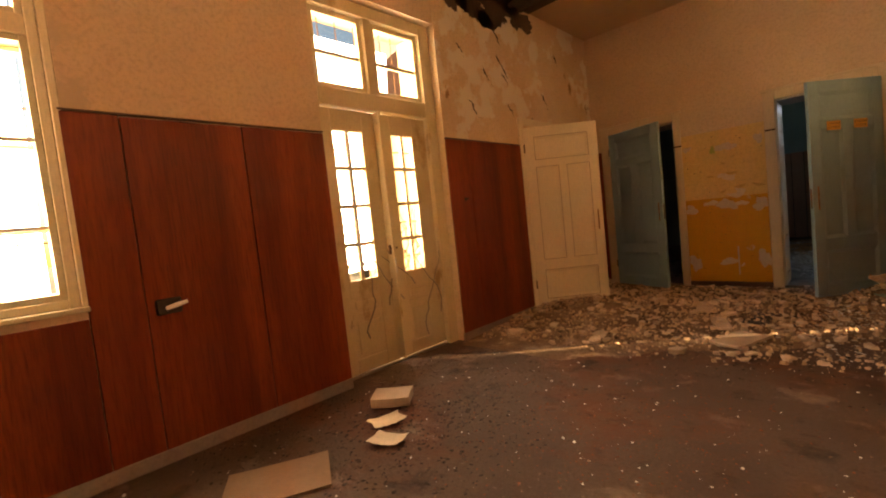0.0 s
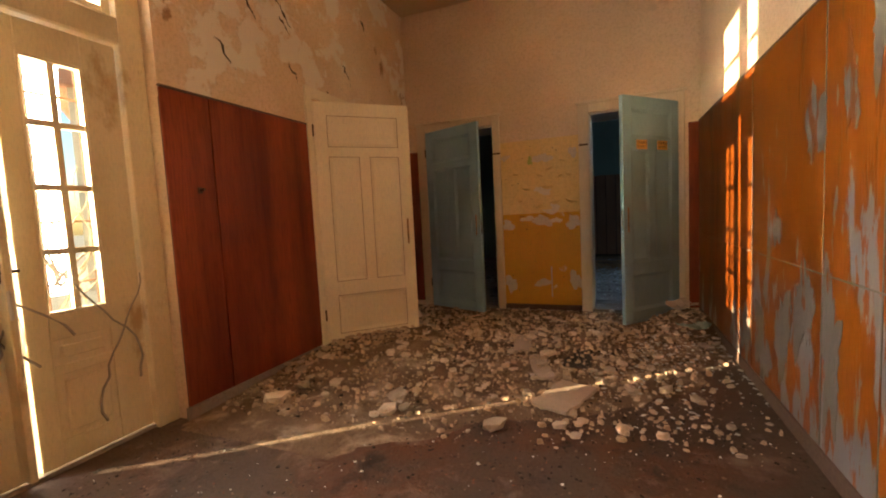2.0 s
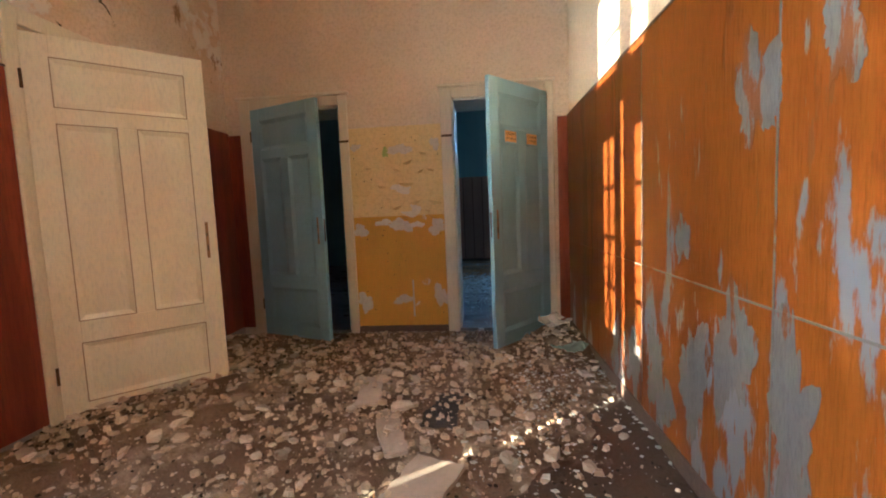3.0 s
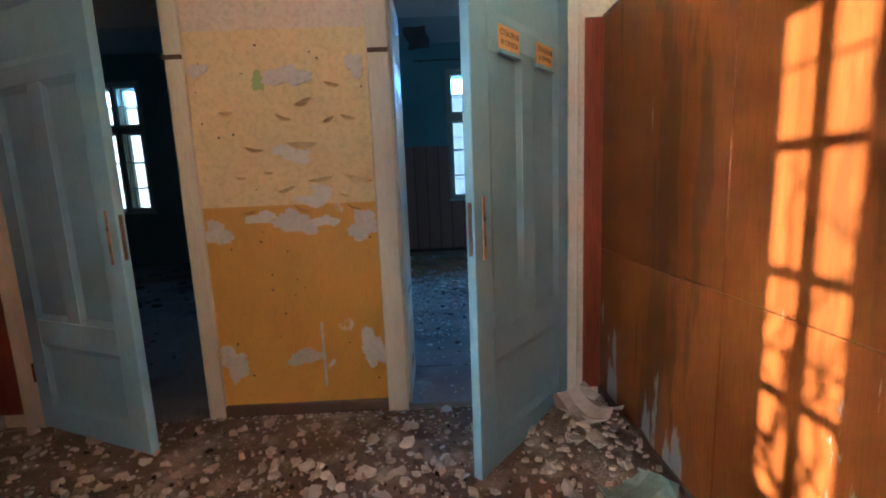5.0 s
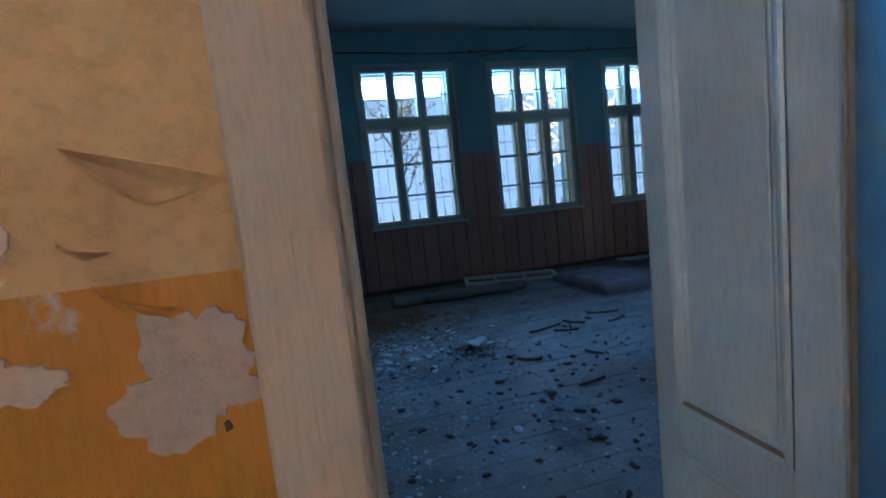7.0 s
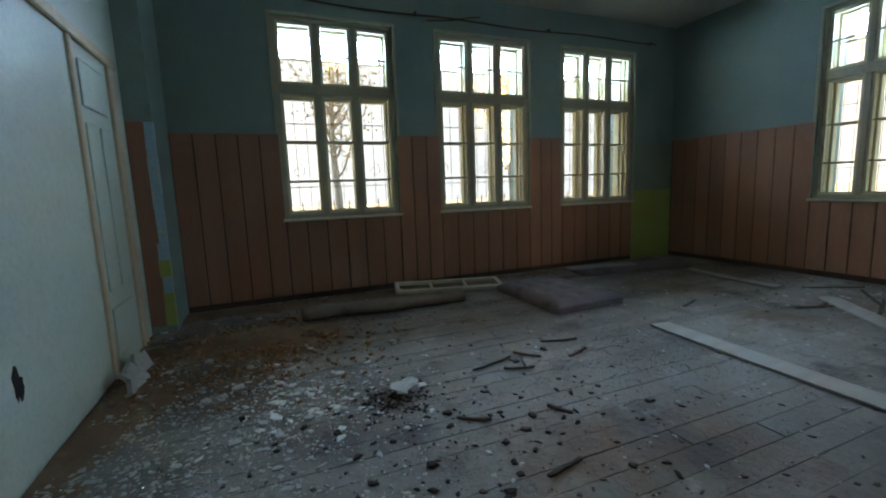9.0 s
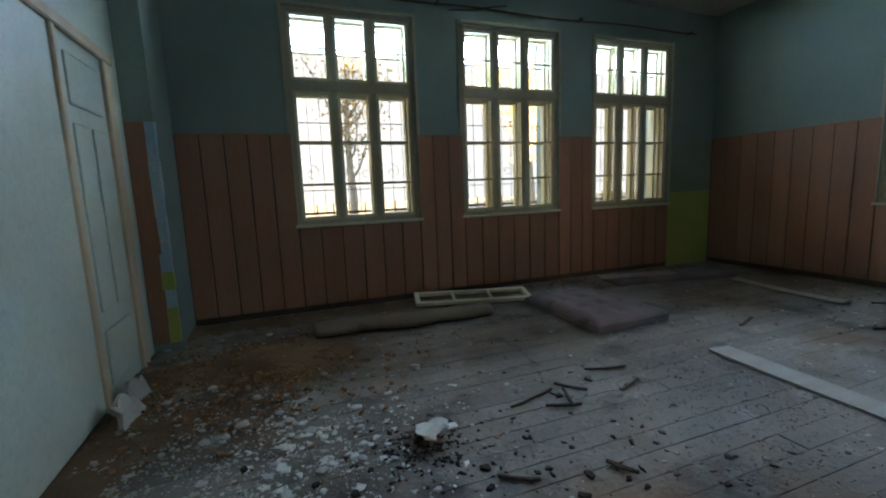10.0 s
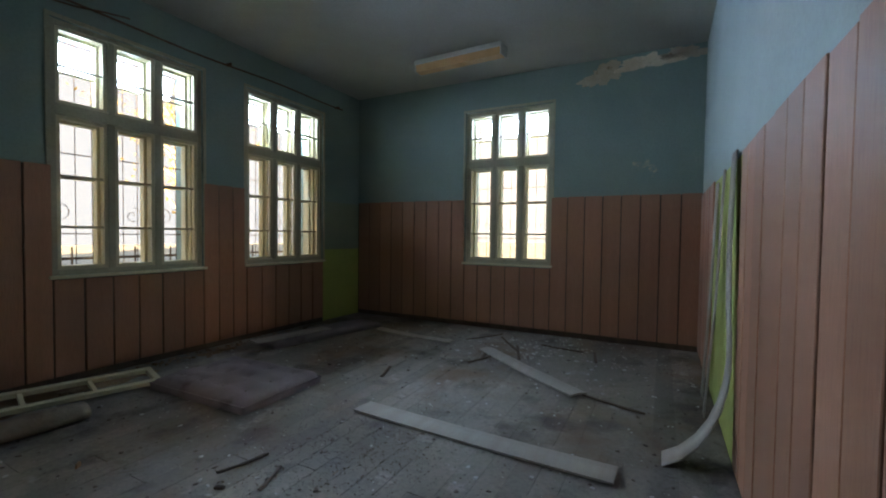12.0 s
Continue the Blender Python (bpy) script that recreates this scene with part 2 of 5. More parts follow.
M_ENT = surf("dirty_yellowed_door_paint", (0.68, 0.58, 0.36), (0.60, 0.48, 0.27), 2.2, (2, 2, 0.7), rough=0.5, bump=0.25,
              patches=[((0.40, 0.27, 0.12), 2.4, 0.60, (1.5, 1.5, 0.8), 0, 0), ((0.16, 0.09, 0.045), 4.5, 0.66, (1.5, 1.5, 0.7), 0, 0)], soft=0.35)
M_GLASS = bpy.data.materials.new("dusty_window_glass")
M_GLASS.use_nodes = True
gn = M_GLASS.node_tree
gb = gn.nodes["Principled BSDF"]
gb.inputs["Roughness"].default_value, gb.inputs["IOR"].default_value = 0.05, 1.1
gb.inputs["Transmission Weight"].default_value = 1.0
gb.inputs["Base Color"].default_value = (0.93, 0.95, 0.95, 1)


# ---- builders ----
def box(bm, x0, x1, y0, y1, z0, z1):
    vs = [bm.verts.new((x, y, z)) for x in (x0, x1) for y in (y0, y1) for z in (z0, z1)]
    for f in ((0, 1, 3, 2), (4, 6, 7, 5), (0, 4, 5, 1), (2, 3, 7, 6), (0, 2, 6, 4), (1, 5, 7, 3)):
        bm.faces.new([vs[i] for i in f])
    return bm


def boxm(x0, x1, y0, y1, z0, z1, bevel=0.0):
    bm = box(bmesh.new(), min(x0, x1), max(x0, x1), min(y0, y1), max(y0, y1), min(z0, z1), max(z0, z1))
    if bevel:
        bmesh.ops.bevel(bm, geom=bm.edges[:], offset=bevel, segments=1, affect="EDGES")
    return bm


def mesh_of(name, bm, material, smooth=False):
    me = bpy.data.meshes.new(name)
    bm.to_mesh(me)
    bm.free()
    me.materials.append(material)
    if smooth:
        me.polygons.foreach_set("use_smooth", [True] * len(me.polygons))
    return me


def part(name, bm, material, parent, label="", smooth=False):
    ob = new(name, mesh_of(name, bm, material, smooth))
    ob.parent = parent
    return tagged(ob, label)


def solid(name, bm, material, label, category, kind="", group="", smooth=False):
    return tagged(new(name, mesh_of(name, bm, material, smooth)), label, category, group, kind)


def thing(name, label, category, m=None, group="", kind=""):
    ob = tagged(new(name), label, category, group, kind)
    if m is not None:
        ob.matrix_basis = m
    return ob


def wall(name, axis, c0, c1, u0, u1, z0, z1, holes, material, label):
    """A wall c0..c1 thick that runs u0..u1, with openings (u, u, z, z) through it."""
    bm = bmesh.new()
    cuts = sorted({u0, u1, *[h[0] for h in holes], *[h[1] for h in holes]})
    for a, b in zip(cuts, cuts[1:]):
        spans = sorted((h[2], h[3]) for h in holes if h[0] <= a and h[1] >= b)
        z = z0
        for s, e in spans + [(z1, z1)]:
            if s > z:
                if axis == "y":
                    box(bm, c0, c1, a, b, z, s)
                else:
                    box(bm, a, b, c0, c1, z, s)
            z = e
    bmesh.ops.remove_doubles(bm, verts=bm.verts[:], dist=0.0005)
    return solid(name, bm, material, label, "wall", "structure")


def tube(points, r, sides=6):
    bm = bmesh.new()
    rings = []
    pts = [Vector(p) for p in points]
    for i, p in enumerate(pts):
        d = (pts[min(i + 1, len(pts) - 1)] - pts[max(i - 1, 0)]).normalized()
        u = d.orthogonal().normalized()
        w = d.cross(u)
        rad = r[i] if isinstance(r, (list, tuple)) else r
        rings.append([bm.verts.new(p + rad * (math.cos(k * math.tau / sides) * u + math.sin(k * math.tau / sides) * w)) for k in range(sides)])
    for a, b in zip(rings, rings[1:]):
        for k in range(sides):
            bm.faces.new((a[k], a[(k + 1) % sides], b[(k + 1) % sides], b[k]))
    bm.faces.new(rings[0][::-1]), bm.faces.new(rings[-1])
    return bm


# ---- large structure ----
XL, XR, YE, HC = -2.88, 0.42, 6.42, 3.7       # hall: side walls, end wall, ceiling
YD, YW, XB, XA, Z2, HC2 = 6.88, 11.85, 5.8, -1.4, 0.03, 3.6   # room: door wall, window wall, far side, near side, floor, ceiling
WIN_Z = (0.97, 3.14)
solid("floor", boxm(-3.5, 1.0, -3.2, YE + 0.2, -0.3, 0.0), M_FLOOR, "dirty worn hall floor with brown soil stains", "floor", "structure")
solid("floor_room", boxm(-9, 6.4, YE + 0.2, YW + 0.6, -0.3, Z2), M_FLOOR2, "dusty grey board floor of the classroom", "floor", "structure")
wall("wall_west", "y", XL - 0.55, XL, -3.2, YE, 0, HC + 0.3, [(-1.05, 0.25, 0.97, 3.14), (1.77, 3.12, 0, 3.12), (4.5, 5.4, 0, 2.27)], M_HALL, "cream limewashed hall wall with entrance door opening")
wall("wall_east", "y", XR, XR + 0.4, -3.2, YE, 0, HC + 0.3, [], M_HALL, "cream limewashed hall wall above orange boards")
wall("wall_south", "x", -3.2, -3.6, -3.6, 1.0, 0, HC + 0.3, [], M_HALL, "plain cream hall wall")
wall("wall_north", "x", YE, YD, -9.3, XB + 0.5, 0, HC + 0.3, [(-2.62, -1.74, 0, 2.22), (-0.655, 0.19, 0, 2.22)], M_HALL, "cream wall with two doorways between hall and classrooms")
wall("wall_windows", "x", YW, YW + 0.5, -9, XB + 0.5, 0, HC + 0.3, [(-0.155, 1.175, *WIN_Z), (1.735, 3.065, *WIN_Z), (3.62, 4.95, *WIN_Z), (-6.7, -5.4, *WIN_Z)], M_TEAL, "teal painted classroom wall with tall windows")
wall("wall_room_east", "y", XB, XB + 0.5, YD, YW, 0, HC + 0.3, [(8.62, 9.88, *WIN_Z)], M_TEAL, "teal painted classroom wall with one tall window")
wall("wall_room_west", "y", XA - 0.3, XA, YD, YW, 0, HC + 0.3, [(9.85, 10.75, 0, 2.2)], M_PALE, "pale green white classroom wall with a closed door")
wall("wall_next_room_west", "y", -9.3, -9, YE, YW, 0, HC + 0.3, [], M_TEAL, "teal wall of the next classroom")
solid("ceiling", boxm(XL - 0.5, XR + 0.4, -3.2, YE, HC, HC + 0.25), M_CEILH, "tan limewashed hall ceiling with a collapsed edge", "ceiling", "structure")
solid("ceiling_room", boxm(-9, XB + 0.5, YD, YW + 0.5, HC2, HC2 + 0.25), M_CEIL, "grey white classroom ceiling with water stains", "ceiling", "structure")
solid("ground", boxm(-400, 400, -400, 400, -0.6, -0.35), M_GROUND, "dry autumn ground around the building", "ground", "structure")
# Self-lit panels added to the north and east stand in for the bright sky.
M_SKYGLOW = bpy.data.materials.new("glowing_sky_panel")
M_SKYGLOW.use_nodes = True
hz = M_SKYGLOW.node_tree.nodes["Principled BSDF"]
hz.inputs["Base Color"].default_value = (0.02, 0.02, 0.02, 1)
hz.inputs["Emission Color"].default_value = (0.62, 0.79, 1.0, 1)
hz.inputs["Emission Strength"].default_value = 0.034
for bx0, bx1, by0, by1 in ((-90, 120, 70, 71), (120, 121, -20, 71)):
    solid("backdrop", boxm(bx0, bx1, by0, by1, -1, 70), M_SKYGLOW, "glowing panel standing in for bright hazy winter sky and distance", "backdrop", "structure")


# ---- wall boards, skirting, doors, windows ----
def board_run(name, label, axis, face, out, spans, pitch, gap, z0, material, thick=0.016):
    """Separate vertical boards on a wall face; spans are (u, u, top)."""
    base = thing(name, label, "wall boards", kind="structure")
    rng = random.Random(len(spans) * 7 + int(abs(face) * 100))
    for u0, u1, top, bottom in spans:
        n = max(1, round((u1 - u0) / pitch))
        w = (u1 - u0) / n
        for i in range(n):
            a, b = u0 + i * w + gap / 2, u0 + (i + 1) * w - gap / 2
            c = face + out * (thick + rng.uniform(-0.003, 0.003))
            zt, zb = top + rng.uniform(-0.004, 0.004), bottom
            part("board", boxm(a, b, face, c, zb, zt, 0.003) if axis == "x" else boxm(face, c, a, b, zb, zt, 0.003), material, base)
    return base


def skirting(name, axis, face, out, spans, h, material, label, z=0.0, d=0.022):
    for u0, u1 in spans:
        bm = boxm(u0, u1, face, face + out * d, z, z + h, 0.004) if axis == "x" else boxm(face, face + out * d, u0, u1, z, z + h, 0.004)
        solid(name, bm, material, label, "skirting", "structure")


def irregular(cx, cz, rx, rz, seed, thick=0.004, n=64, rag=0.38):
    """A ragged flat patch in the x-z plane."""
    rng = random.Random(seed)
    bm = bmesh.new()
    ph = [rng.uniform(0, math.tau) for _ in range(4)]
    pts = []
    for k in range(n):
        a = k * math.tau / n
        r = 1 + rag * (0.5 * math.sin(2 * a + ph[0]) + 0.35 * math.sin(3 * a + ph[1]) + 0.3 * math.sin(5 * a + ph[2])) + rag * 0.14 * math.sin(8 * a + ph[3]) + rag * 0.1 * math.sin(17 * a) + rag * 0.08 * math.sin(11 * a + 2 * ph[1]) + rng.uniform(-rag, rag) * 0.20
        pts.append((cx + rx * r * math.cos(a), cz + rz * r * math.sin(a)))
    f = bm.faces.new([bm.verts.new((x, 0, z)) for x, z in pts])
    ext = bmesh.ops.extrude_face_region(bm, geom=[f])
    for v in ext["geom"]:
        if isinstance(v, bmesh.types.BMVert):
            v.co.y -= thick
    bmesh.ops.recalc_face_normals(bm, faces=bm.faces[:])
    return bm


# hall side boards
west_boards = board_run("wall_boards_west", "red brown varnished boards on the hall wall", "y", XL, 1, [(0.27, 0.52, 1.97, 0.08), (0.52, 1.17, 1.97, 0.08), (1.17, 1.77, 1.97, 0.08), (3.12, 3.45, 2.02, 0.08), (3.45, 4.42, 2.02, 0.08), (-3.2, -1.05, 2.0, 0.08), (5.5, 6.42, 2.02, 0.08)], 0.95, 0.004, 0, M_RED)
part("board", boxm(XL, XL + 0.016, -1.05, 0.268, 0.08, 0.90, 0.003), M_RED, west_boards)
east = thing("wall_boards_east", "weathered orange varnished boards with peeled grey patches", "wall boards", kind="structure")
edges = [-3.2, -1.9, -0.7, 0.5, 1.75, 2.55, 3.16, 3.60, 4.60, 5.45, 6.42]
for a, b in zip(edges, edges[1:]):
    for z0, z1 in ((0.09, 0.852), (0.855, 2.0)):
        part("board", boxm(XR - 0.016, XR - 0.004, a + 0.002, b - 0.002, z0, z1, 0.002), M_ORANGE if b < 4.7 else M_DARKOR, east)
M_BARE = surf("bare_grey_fibreboard", (0.13, 0.112, 0.102), (0.18, 0.155, 0.14), 3.0, (3, 3, 0.7), rough=0.85, bump=0.3, patches=[((0.17, 0.055, 0.008), 3.0, 0.55, (3, 3, 0.7), 0, 0)])
for i, (y, z, ry_, rz_) in enumerate(((3.70, 1.50, .085, .17), (3.40, 1.58, .05, .16), (3.22, 1.72, .05, .13), (4.16, 1.02, .05, .10), (3.80, 0.66, .10, .22), (4.06, 0.45, .10, .25), (4.40, 0.32, .12, .22),
                                     (3.52, 0.50, .09, .30), (2.95, 0.62, .10, .24), (2.70, 1.45, .07, .22), (2.40, 0.55, .14, .28), (2.20, 1.30, .06, .24), (4.75, 0.30, .11, .20), (5.05, 0.24, .08, .16))):
    bm = irregular(0, 0, ry_, rz_, 400 + i, 0.0015, 90, 0.5)
    bmesh.ops.rotate(bm, verts=bm.verts[:], matrix=Matrix.Rotation(radians(-90), 3, "Z"))
    bmesh.ops.translate(bm, verts=bm.verts[:], vec=(XR - 0.0158, y, z))
    part("peeled_patch", bm, M_BARE, east, "bare grey fibreboard where varnish peeled")
for y in (3.16, 3.60, 4.60):
    part("joint_strip", boxm(XR - 0.019, XR - 0.0162, y - 0.0035, y + 0.0035, 0.10, 1.98), M_BARE, east, "pale worn joint between boards")
part("joint_strip", boxm(XR - 0.0188, XR - 0.0162, -3.2, 4.7, 0.850, 0.857), M_BARE, east, "pale worn joint between boards")
# Dark sheets added behind the boards, so their gaps look shaded.
solid("wall_backing", boxm(XR - 0.004, XR, -3.2, YE, 0.05, 1.99), M_LATH_SHADE, "added dark backing that paints the shade in the board gaps", "wall", "structure")
for a, b in ((0.27, 1.77), (3.12, 4.42), (5.5, 6.42)):
    solid("wall_backing", boxm(XL, XL + 0.003, a, b, 0.05, 1.96), M_LATH_SHADE, "added dark backing that paints the shade in the board gaps", "wall", "structure")
cap = solid("trim", boxm(XR - 0.02, XR, -3.2, YE, 2.0, 2.012), M_SKIRT, "thin dark strip on top of the boards", "trim", "structure")
solid("trim", boxm(XL, XL + 0.02, 3.12, 4.42, 2.022, 2.034), M_SKIRT, "thin dark strip on top of the boards", "trim", "structure")
solid("trim", boxm(XL, XL + 0.02, 0.27, 1.77, 1.975, 1.985), M_SKIRT, "thin dark strip on top of the boards", "trim", "structure")
for x0, x1 in ((XL, -2.74), (0.31, XR - 0.017)):
    solid("wall_boards_north", boxm(x0, x1, YE - 0.016, YE, 0.08, 2.0, 0.003), M_RED, "red brown varnished board strip", "wall boards", "structure")
skirting("baseboard", "y", XL, 1, [(-3.2, 1.77), (3.1, 4.42), (5.5, 6.42)], 0.08, M_GREYSK, "grey dusty skirting along the hall wall")
skirting("baseboard", "y", XR, -1, [(-3.2, 6.42)], 0.09, M_SKIRT, "dark skirting along the hall wall")
skirting("baseboard", "x", YE, -1, [(-1.655, -0.76)], 0.07, M_SKIRT, "dark brown skirting below mustard paint")
# stained plaster on the west wall above the boards
solid("plaster_wall", boxm(XL, XL + 0.005, 3.12, 6.42, 2.034, HC), M_STAIN, "water stained peeling cream plaster", "wall plaster", "structure")

# painted panel between the two doorways
dado = solid("wall_paint", boxm(-1.655, -0.76, YE - 0.004, YE, 0.07, 1.15), M_YELLOW, "mustard oil paint peeling from the wall", "wall paint", "structure")
tan = solid("wall_paint", boxm(-1.655, -0.76, YE - 0.003, YE, 1.15, 2.0), M_TAN, "tan distemper paint with curling flakes", "wall paint", "structure")
M_BAREP = surf("bare_cream_plaster", (0.70, 0.60, 0.46), (0.62, 0.51, 0.37), 6.0, rough=0.95, bump=0.4)
spots = [(-1.165, 1.41, .085, .05), (-1.04, 1.21, .04, .06), (-1.09, 1.165, .085, .025), (-1.36, 1.09, .075, .03), (-1.19, 1.06, .10, .065), (-1.03, 1.06, .06, .03), (-0.84, 1.03, .08, .07),
         (-1.59, 1.02, .055, .07), (-1.58, 0.31, .07, .09), (-1.20, 0.33, .085, .045), (-0.83, 0.36, .065, .10), (-1.17, 1.78, .10, .05), (-1.60, 1.82, .05, .03), (-0.83, 1.82, .05, .05)]
for i, (cx, cz, rx, rz) in enumerate(spots):
    bm = irregular(cx, cz, rx, rz, 40 + i, 0.003 + 0.0005 * i)
    bmesh.ops.translate(bm, verts=bm.verts[:], vec=(0, YE - 0.0035, 0))
    part("peeled_patch", bm, M_BAREP if i in (0, 1, 2, 3, 5) else M_RUBBLE2, dado if cz < 1.15 else tan, "bare pale plaster patch")
part("scratch", boxm(-1.105, -1.092, YE - 0.007, YE - 0.004, 0.16, 0.52), M_CHIP, dado, "pale vertical scratch")


def curl(cx, cz, w, seed, parent, material):
    """A curled flake of paint that lifts off the wall."""
    rng = random.Random(seed)
    bm = bmesh.new()
    rows, tilt, n = [], rng.uniform(-0.5, 0.5), 9
    for j in range(4):
        s = j / 3
        row = []
        for i in range(n):
            u = (i / (n - 1) - 0.5)
            sag = 1 - (2 * u) ** 2
            x, z = u * w, -sag * w * 0.26 * s * rng.uniform(0.85, 1.1)
            y = -0.005 - 0.030 * (1 - s) ** 2 * sag
            row.append(bm.verts.new((cx + x * math.cos(tilt) - z * math.sin(tilt), YE + y, cz + x * math.sin(tilt) + z * math.cos(tilt))))
        rows.append(row)
    for a, b in zip(rows, rows[1:]):
        for i in range(n - 1):
            bm.faces.new((a[i], a[i + 1], b[i + 1], b[i]))
    ob = part("paint_curl", bm, material, parent)
    sol = ob.modifiers.new("thickness", "SOLIDIFY")
    sol.thickness = 0.002
    return ob


olive = irregular(-1.31, 1.76, 0.035, 0.04, 95, 0.004)
bmesh.ops.translate(olive, verts=olive.verts[:], vec=(0, YE - 0.0035, 0))
part("peeled_patch", olive, M_LIME, tan, "olive scrap of an older paint layer")
CURLS = [(-1.10, 1.66, .10), (-1.20, 1.59, .09), (-0.98, 1.57, .07), (-0.88, 1.58, .08), (-0.85, 1.28, .16), (-1.04, 1.28, .13), (-1.22, 1.235, .10),
         (-1.36, 1.44, .10), (-0.92, 1.195, .05), (-1.12, 1.46, .16), (-1.48, 1.62, .08), (-1.44, 1.30, .06), (-1.30, 1.32, .05), (-0.95, 1.74, .08)]
for i, (cx, cz, w_) in enumerate(CURLS):
    curl(cx, cz, w_, i, tan, M_TAN)
rng = random.Random(5)
for i in range(3):
    curl(-1.42 + i * 0.27, rng.uniform(1.09, 1.15), rng.uniform(0.04, 0.09), 30 + i, dado, M_YELLOW)
# nail holes and specks of bare plaster; the holes' dark is in flat spots
for i in range(34):
    cx, cz = rng.uniform(-1.62, -0.79), rng.uniform(0.15, 1.95)
    hole = irregular(cx, cz, rng.uniform(0.003, 0.007), rng.uniform(0.003, 0.007), 200 + i, 0.002, 9)
    bmesh.ops.translate(hole, verts=hole.verts[:], vec=(0, YE - 0.004, 0))
    part("nail_hole", hole, M_LATH_SHADE, tan if cz > 1.15 else dado)


# doorways of the end wall
def doorway(name, x0, x1, top, label):
    base = thing(name, label, "door frame", kind="structure")
    for a, b in ((x0 - 0.11, x0), (x1, x1 + 0.085)):
        part("architrave", boxm(a, b, YE - 0.03, YE, 0, top + 0.10, 0.006), M_FRAME, base)
        part("architrave", boxm(a, b, YD, YD + 0.03, 0, top + 0.10, 0.006), M_FRAME, base)
    part("head_architrave", boxm(x0, x1, YE - 0.03, YE, top, top + 0.10, 0.006), M_FRAME, base)
    part("head_architrave", boxm(x0, x1, YD, YD + 0.03, top, top + 0.10, 0.006), M_FRAME, base)
    part("cornice", boxm(x0 - 0.13, x1 + 0.105, YE - 0.045, YE, top + 0.10, top + 0.13, 0.006), M_FRAME, base)
    for s, x in ((1, x0), (-1, x1)):
        part("lining", boxm(x, x + s * 0.004, YE, YD, 0, top), M_LINING, base)
        for z0, z1 in ((0.0, 0.14), (0.48, 0.59), (1.72, 1.84), (top - 0.13, top - 0.02)):
            part("rail", boxm(x + s * 0.004, x + s * 0.018, YE + 0.085, YD - 0.075, z0, z1, 0.004), M_LINING, base)
        for y0, y1 in ((YE, YE + 0.085), (YD - 0.075, YD)):
            part("stile", boxm(x + s * 0.004, x + s * 0.018, y0, y1, 0.0, top - 0.02, 0.004), M_LINING, base)
        for z0, z1 in ((0.14, 0.48), (0.59, 1.72), (1.84, top - 0.13)):
            p = part("panel", boxm(x + s * 0.004, x + s * 0.009, YE + 0.125, YD - 0.115, z0 + 0.04, z1 - 0.04, 0.003), M_LINING, base)
            bm = bmesh.new()
            rings = []
            for inset, out in ((0.0, 0.018), (0.006, 0.024), (0.014, 0.021), (0.026, 0.012), (0.032, 0.012), (0.04, 0.0055)):
                rings.append([bm.verts.new((x + s * out, y, z)) for y, z in ((YE + 0.085 + inset, z0 + inset), (YD - 0.075 - inset, z0 + inset), (YD - 0.075 - inset, z1 - inset), (YE + 0.085 + inset, z1 - inset))])
            for ra, rb in zip(rings, rings[1:]):
                for k in range(4):
                    bm.faces.new((ra[k], ra[(k + 1) % 4], rb[(k + 1) % 4], rb[k]))
            bmesh.ops.recalc_face_normals(bm, faces=bm.faces[:])
            part("moulding", bm, M_LINING, p)
            part("bare_ledge", boxm(x + s * 0.006, x + s * 0.019, YE + 0.10, YD - 0.09, z0 + 0.012, z0 + 0.026, 0.002), M_BOARDL, p, "bare dirty wooden ledge")
    part("head_lining", boxm(x0 + 0.018, x1 - 0.018, YE, YD, top - 0.02, top), M_LINING, base)
    part("threshold", boxm(x0, x1, YE - 0.02, YE + 0.2, 0, Z2 + 0.004), M_FLOOR2, base)
    return base


M_LINING = surf("grey_white_gloss_paint", (0.66, 0.63, 0.55), (0.58, 0.54, 0.46), 2.0, UP, rough=0.42, bump=0.12, patches=[((0.30, 0.22, 0.15), 4.0, 0.73, V, 0, 0)])
M_BOARDL = surf("bare_dirty_ledge", (0.26, 0.17, 0.10), (0.36, 0.26, 0.17), 8.0, (1, 1, 1), rough=0.9, bump=0.4)
left_way = doorway("door_frame_1", -2.62, -1.74, 2.22, "dirty cream door frame with worn edges")
right_way = doorway("door_frame_2", -0.655, 0.19, 2.22, "dirty cream door frame with a patched strike plate")
part("patch_board", boxm(-0.708, -0.657, YE - 0.034, YE - 0.03, 0.93, 1.19, 0.002), M_FRAME, right_way, "repaired wood patch")
for way, x in ((left_way, -1.70), (right_way, -0.71)):
    part("hinge", boxm(x - 0.05, x + 0.05, YE - 0.036, YE - 0.03, 1.87, 1.89), M_RUST, way, "rusty iron hook")
# frame of the pale door in the west wall
fr = thing("door_frame_3", "cream door frame in the hall wall", "door frame", kind="structure")
for a, b in ((4.42, 4.5), (5.4, 5.5)):
    part("architrave", boxm(XL, XL + 0.03, a, b, 0, 2.36, 0.006), M_WDOOR, fr)
part("head_architrave", boxm(XL, XL + 0.03, 4.5, 5.4, 2.27, 2.36, 0.006), M_WDOOR, fr)
solid("wall_closet", boxm(-4.6, -4.5, 4.0, 6.0, 0, 2.6), M_HALL, "plain wall behind the pale door", "wall", "structure")
for y in (4.0, 5.9):
    solid("wall_closet", boxm(-4.5, XL - 0.55, y, y + 0.1, 0, 2.6), M_HALL, "plain wall behind the pale door", "wall", "structure")
solid("ceiling_closet", boxm(-4.6, XL - 0.55, 4.0, 6.0, 2.6, 2.7), M_HALL, "plain ceiling behind the pale door", "ceiling", "structure")
solid("floor_closet", boxm(-4.6, -3.5, 4.0, 6.0, -0.3, 0), M_FLOOR, "dirty floor behind the pale door", "floor", "structure")


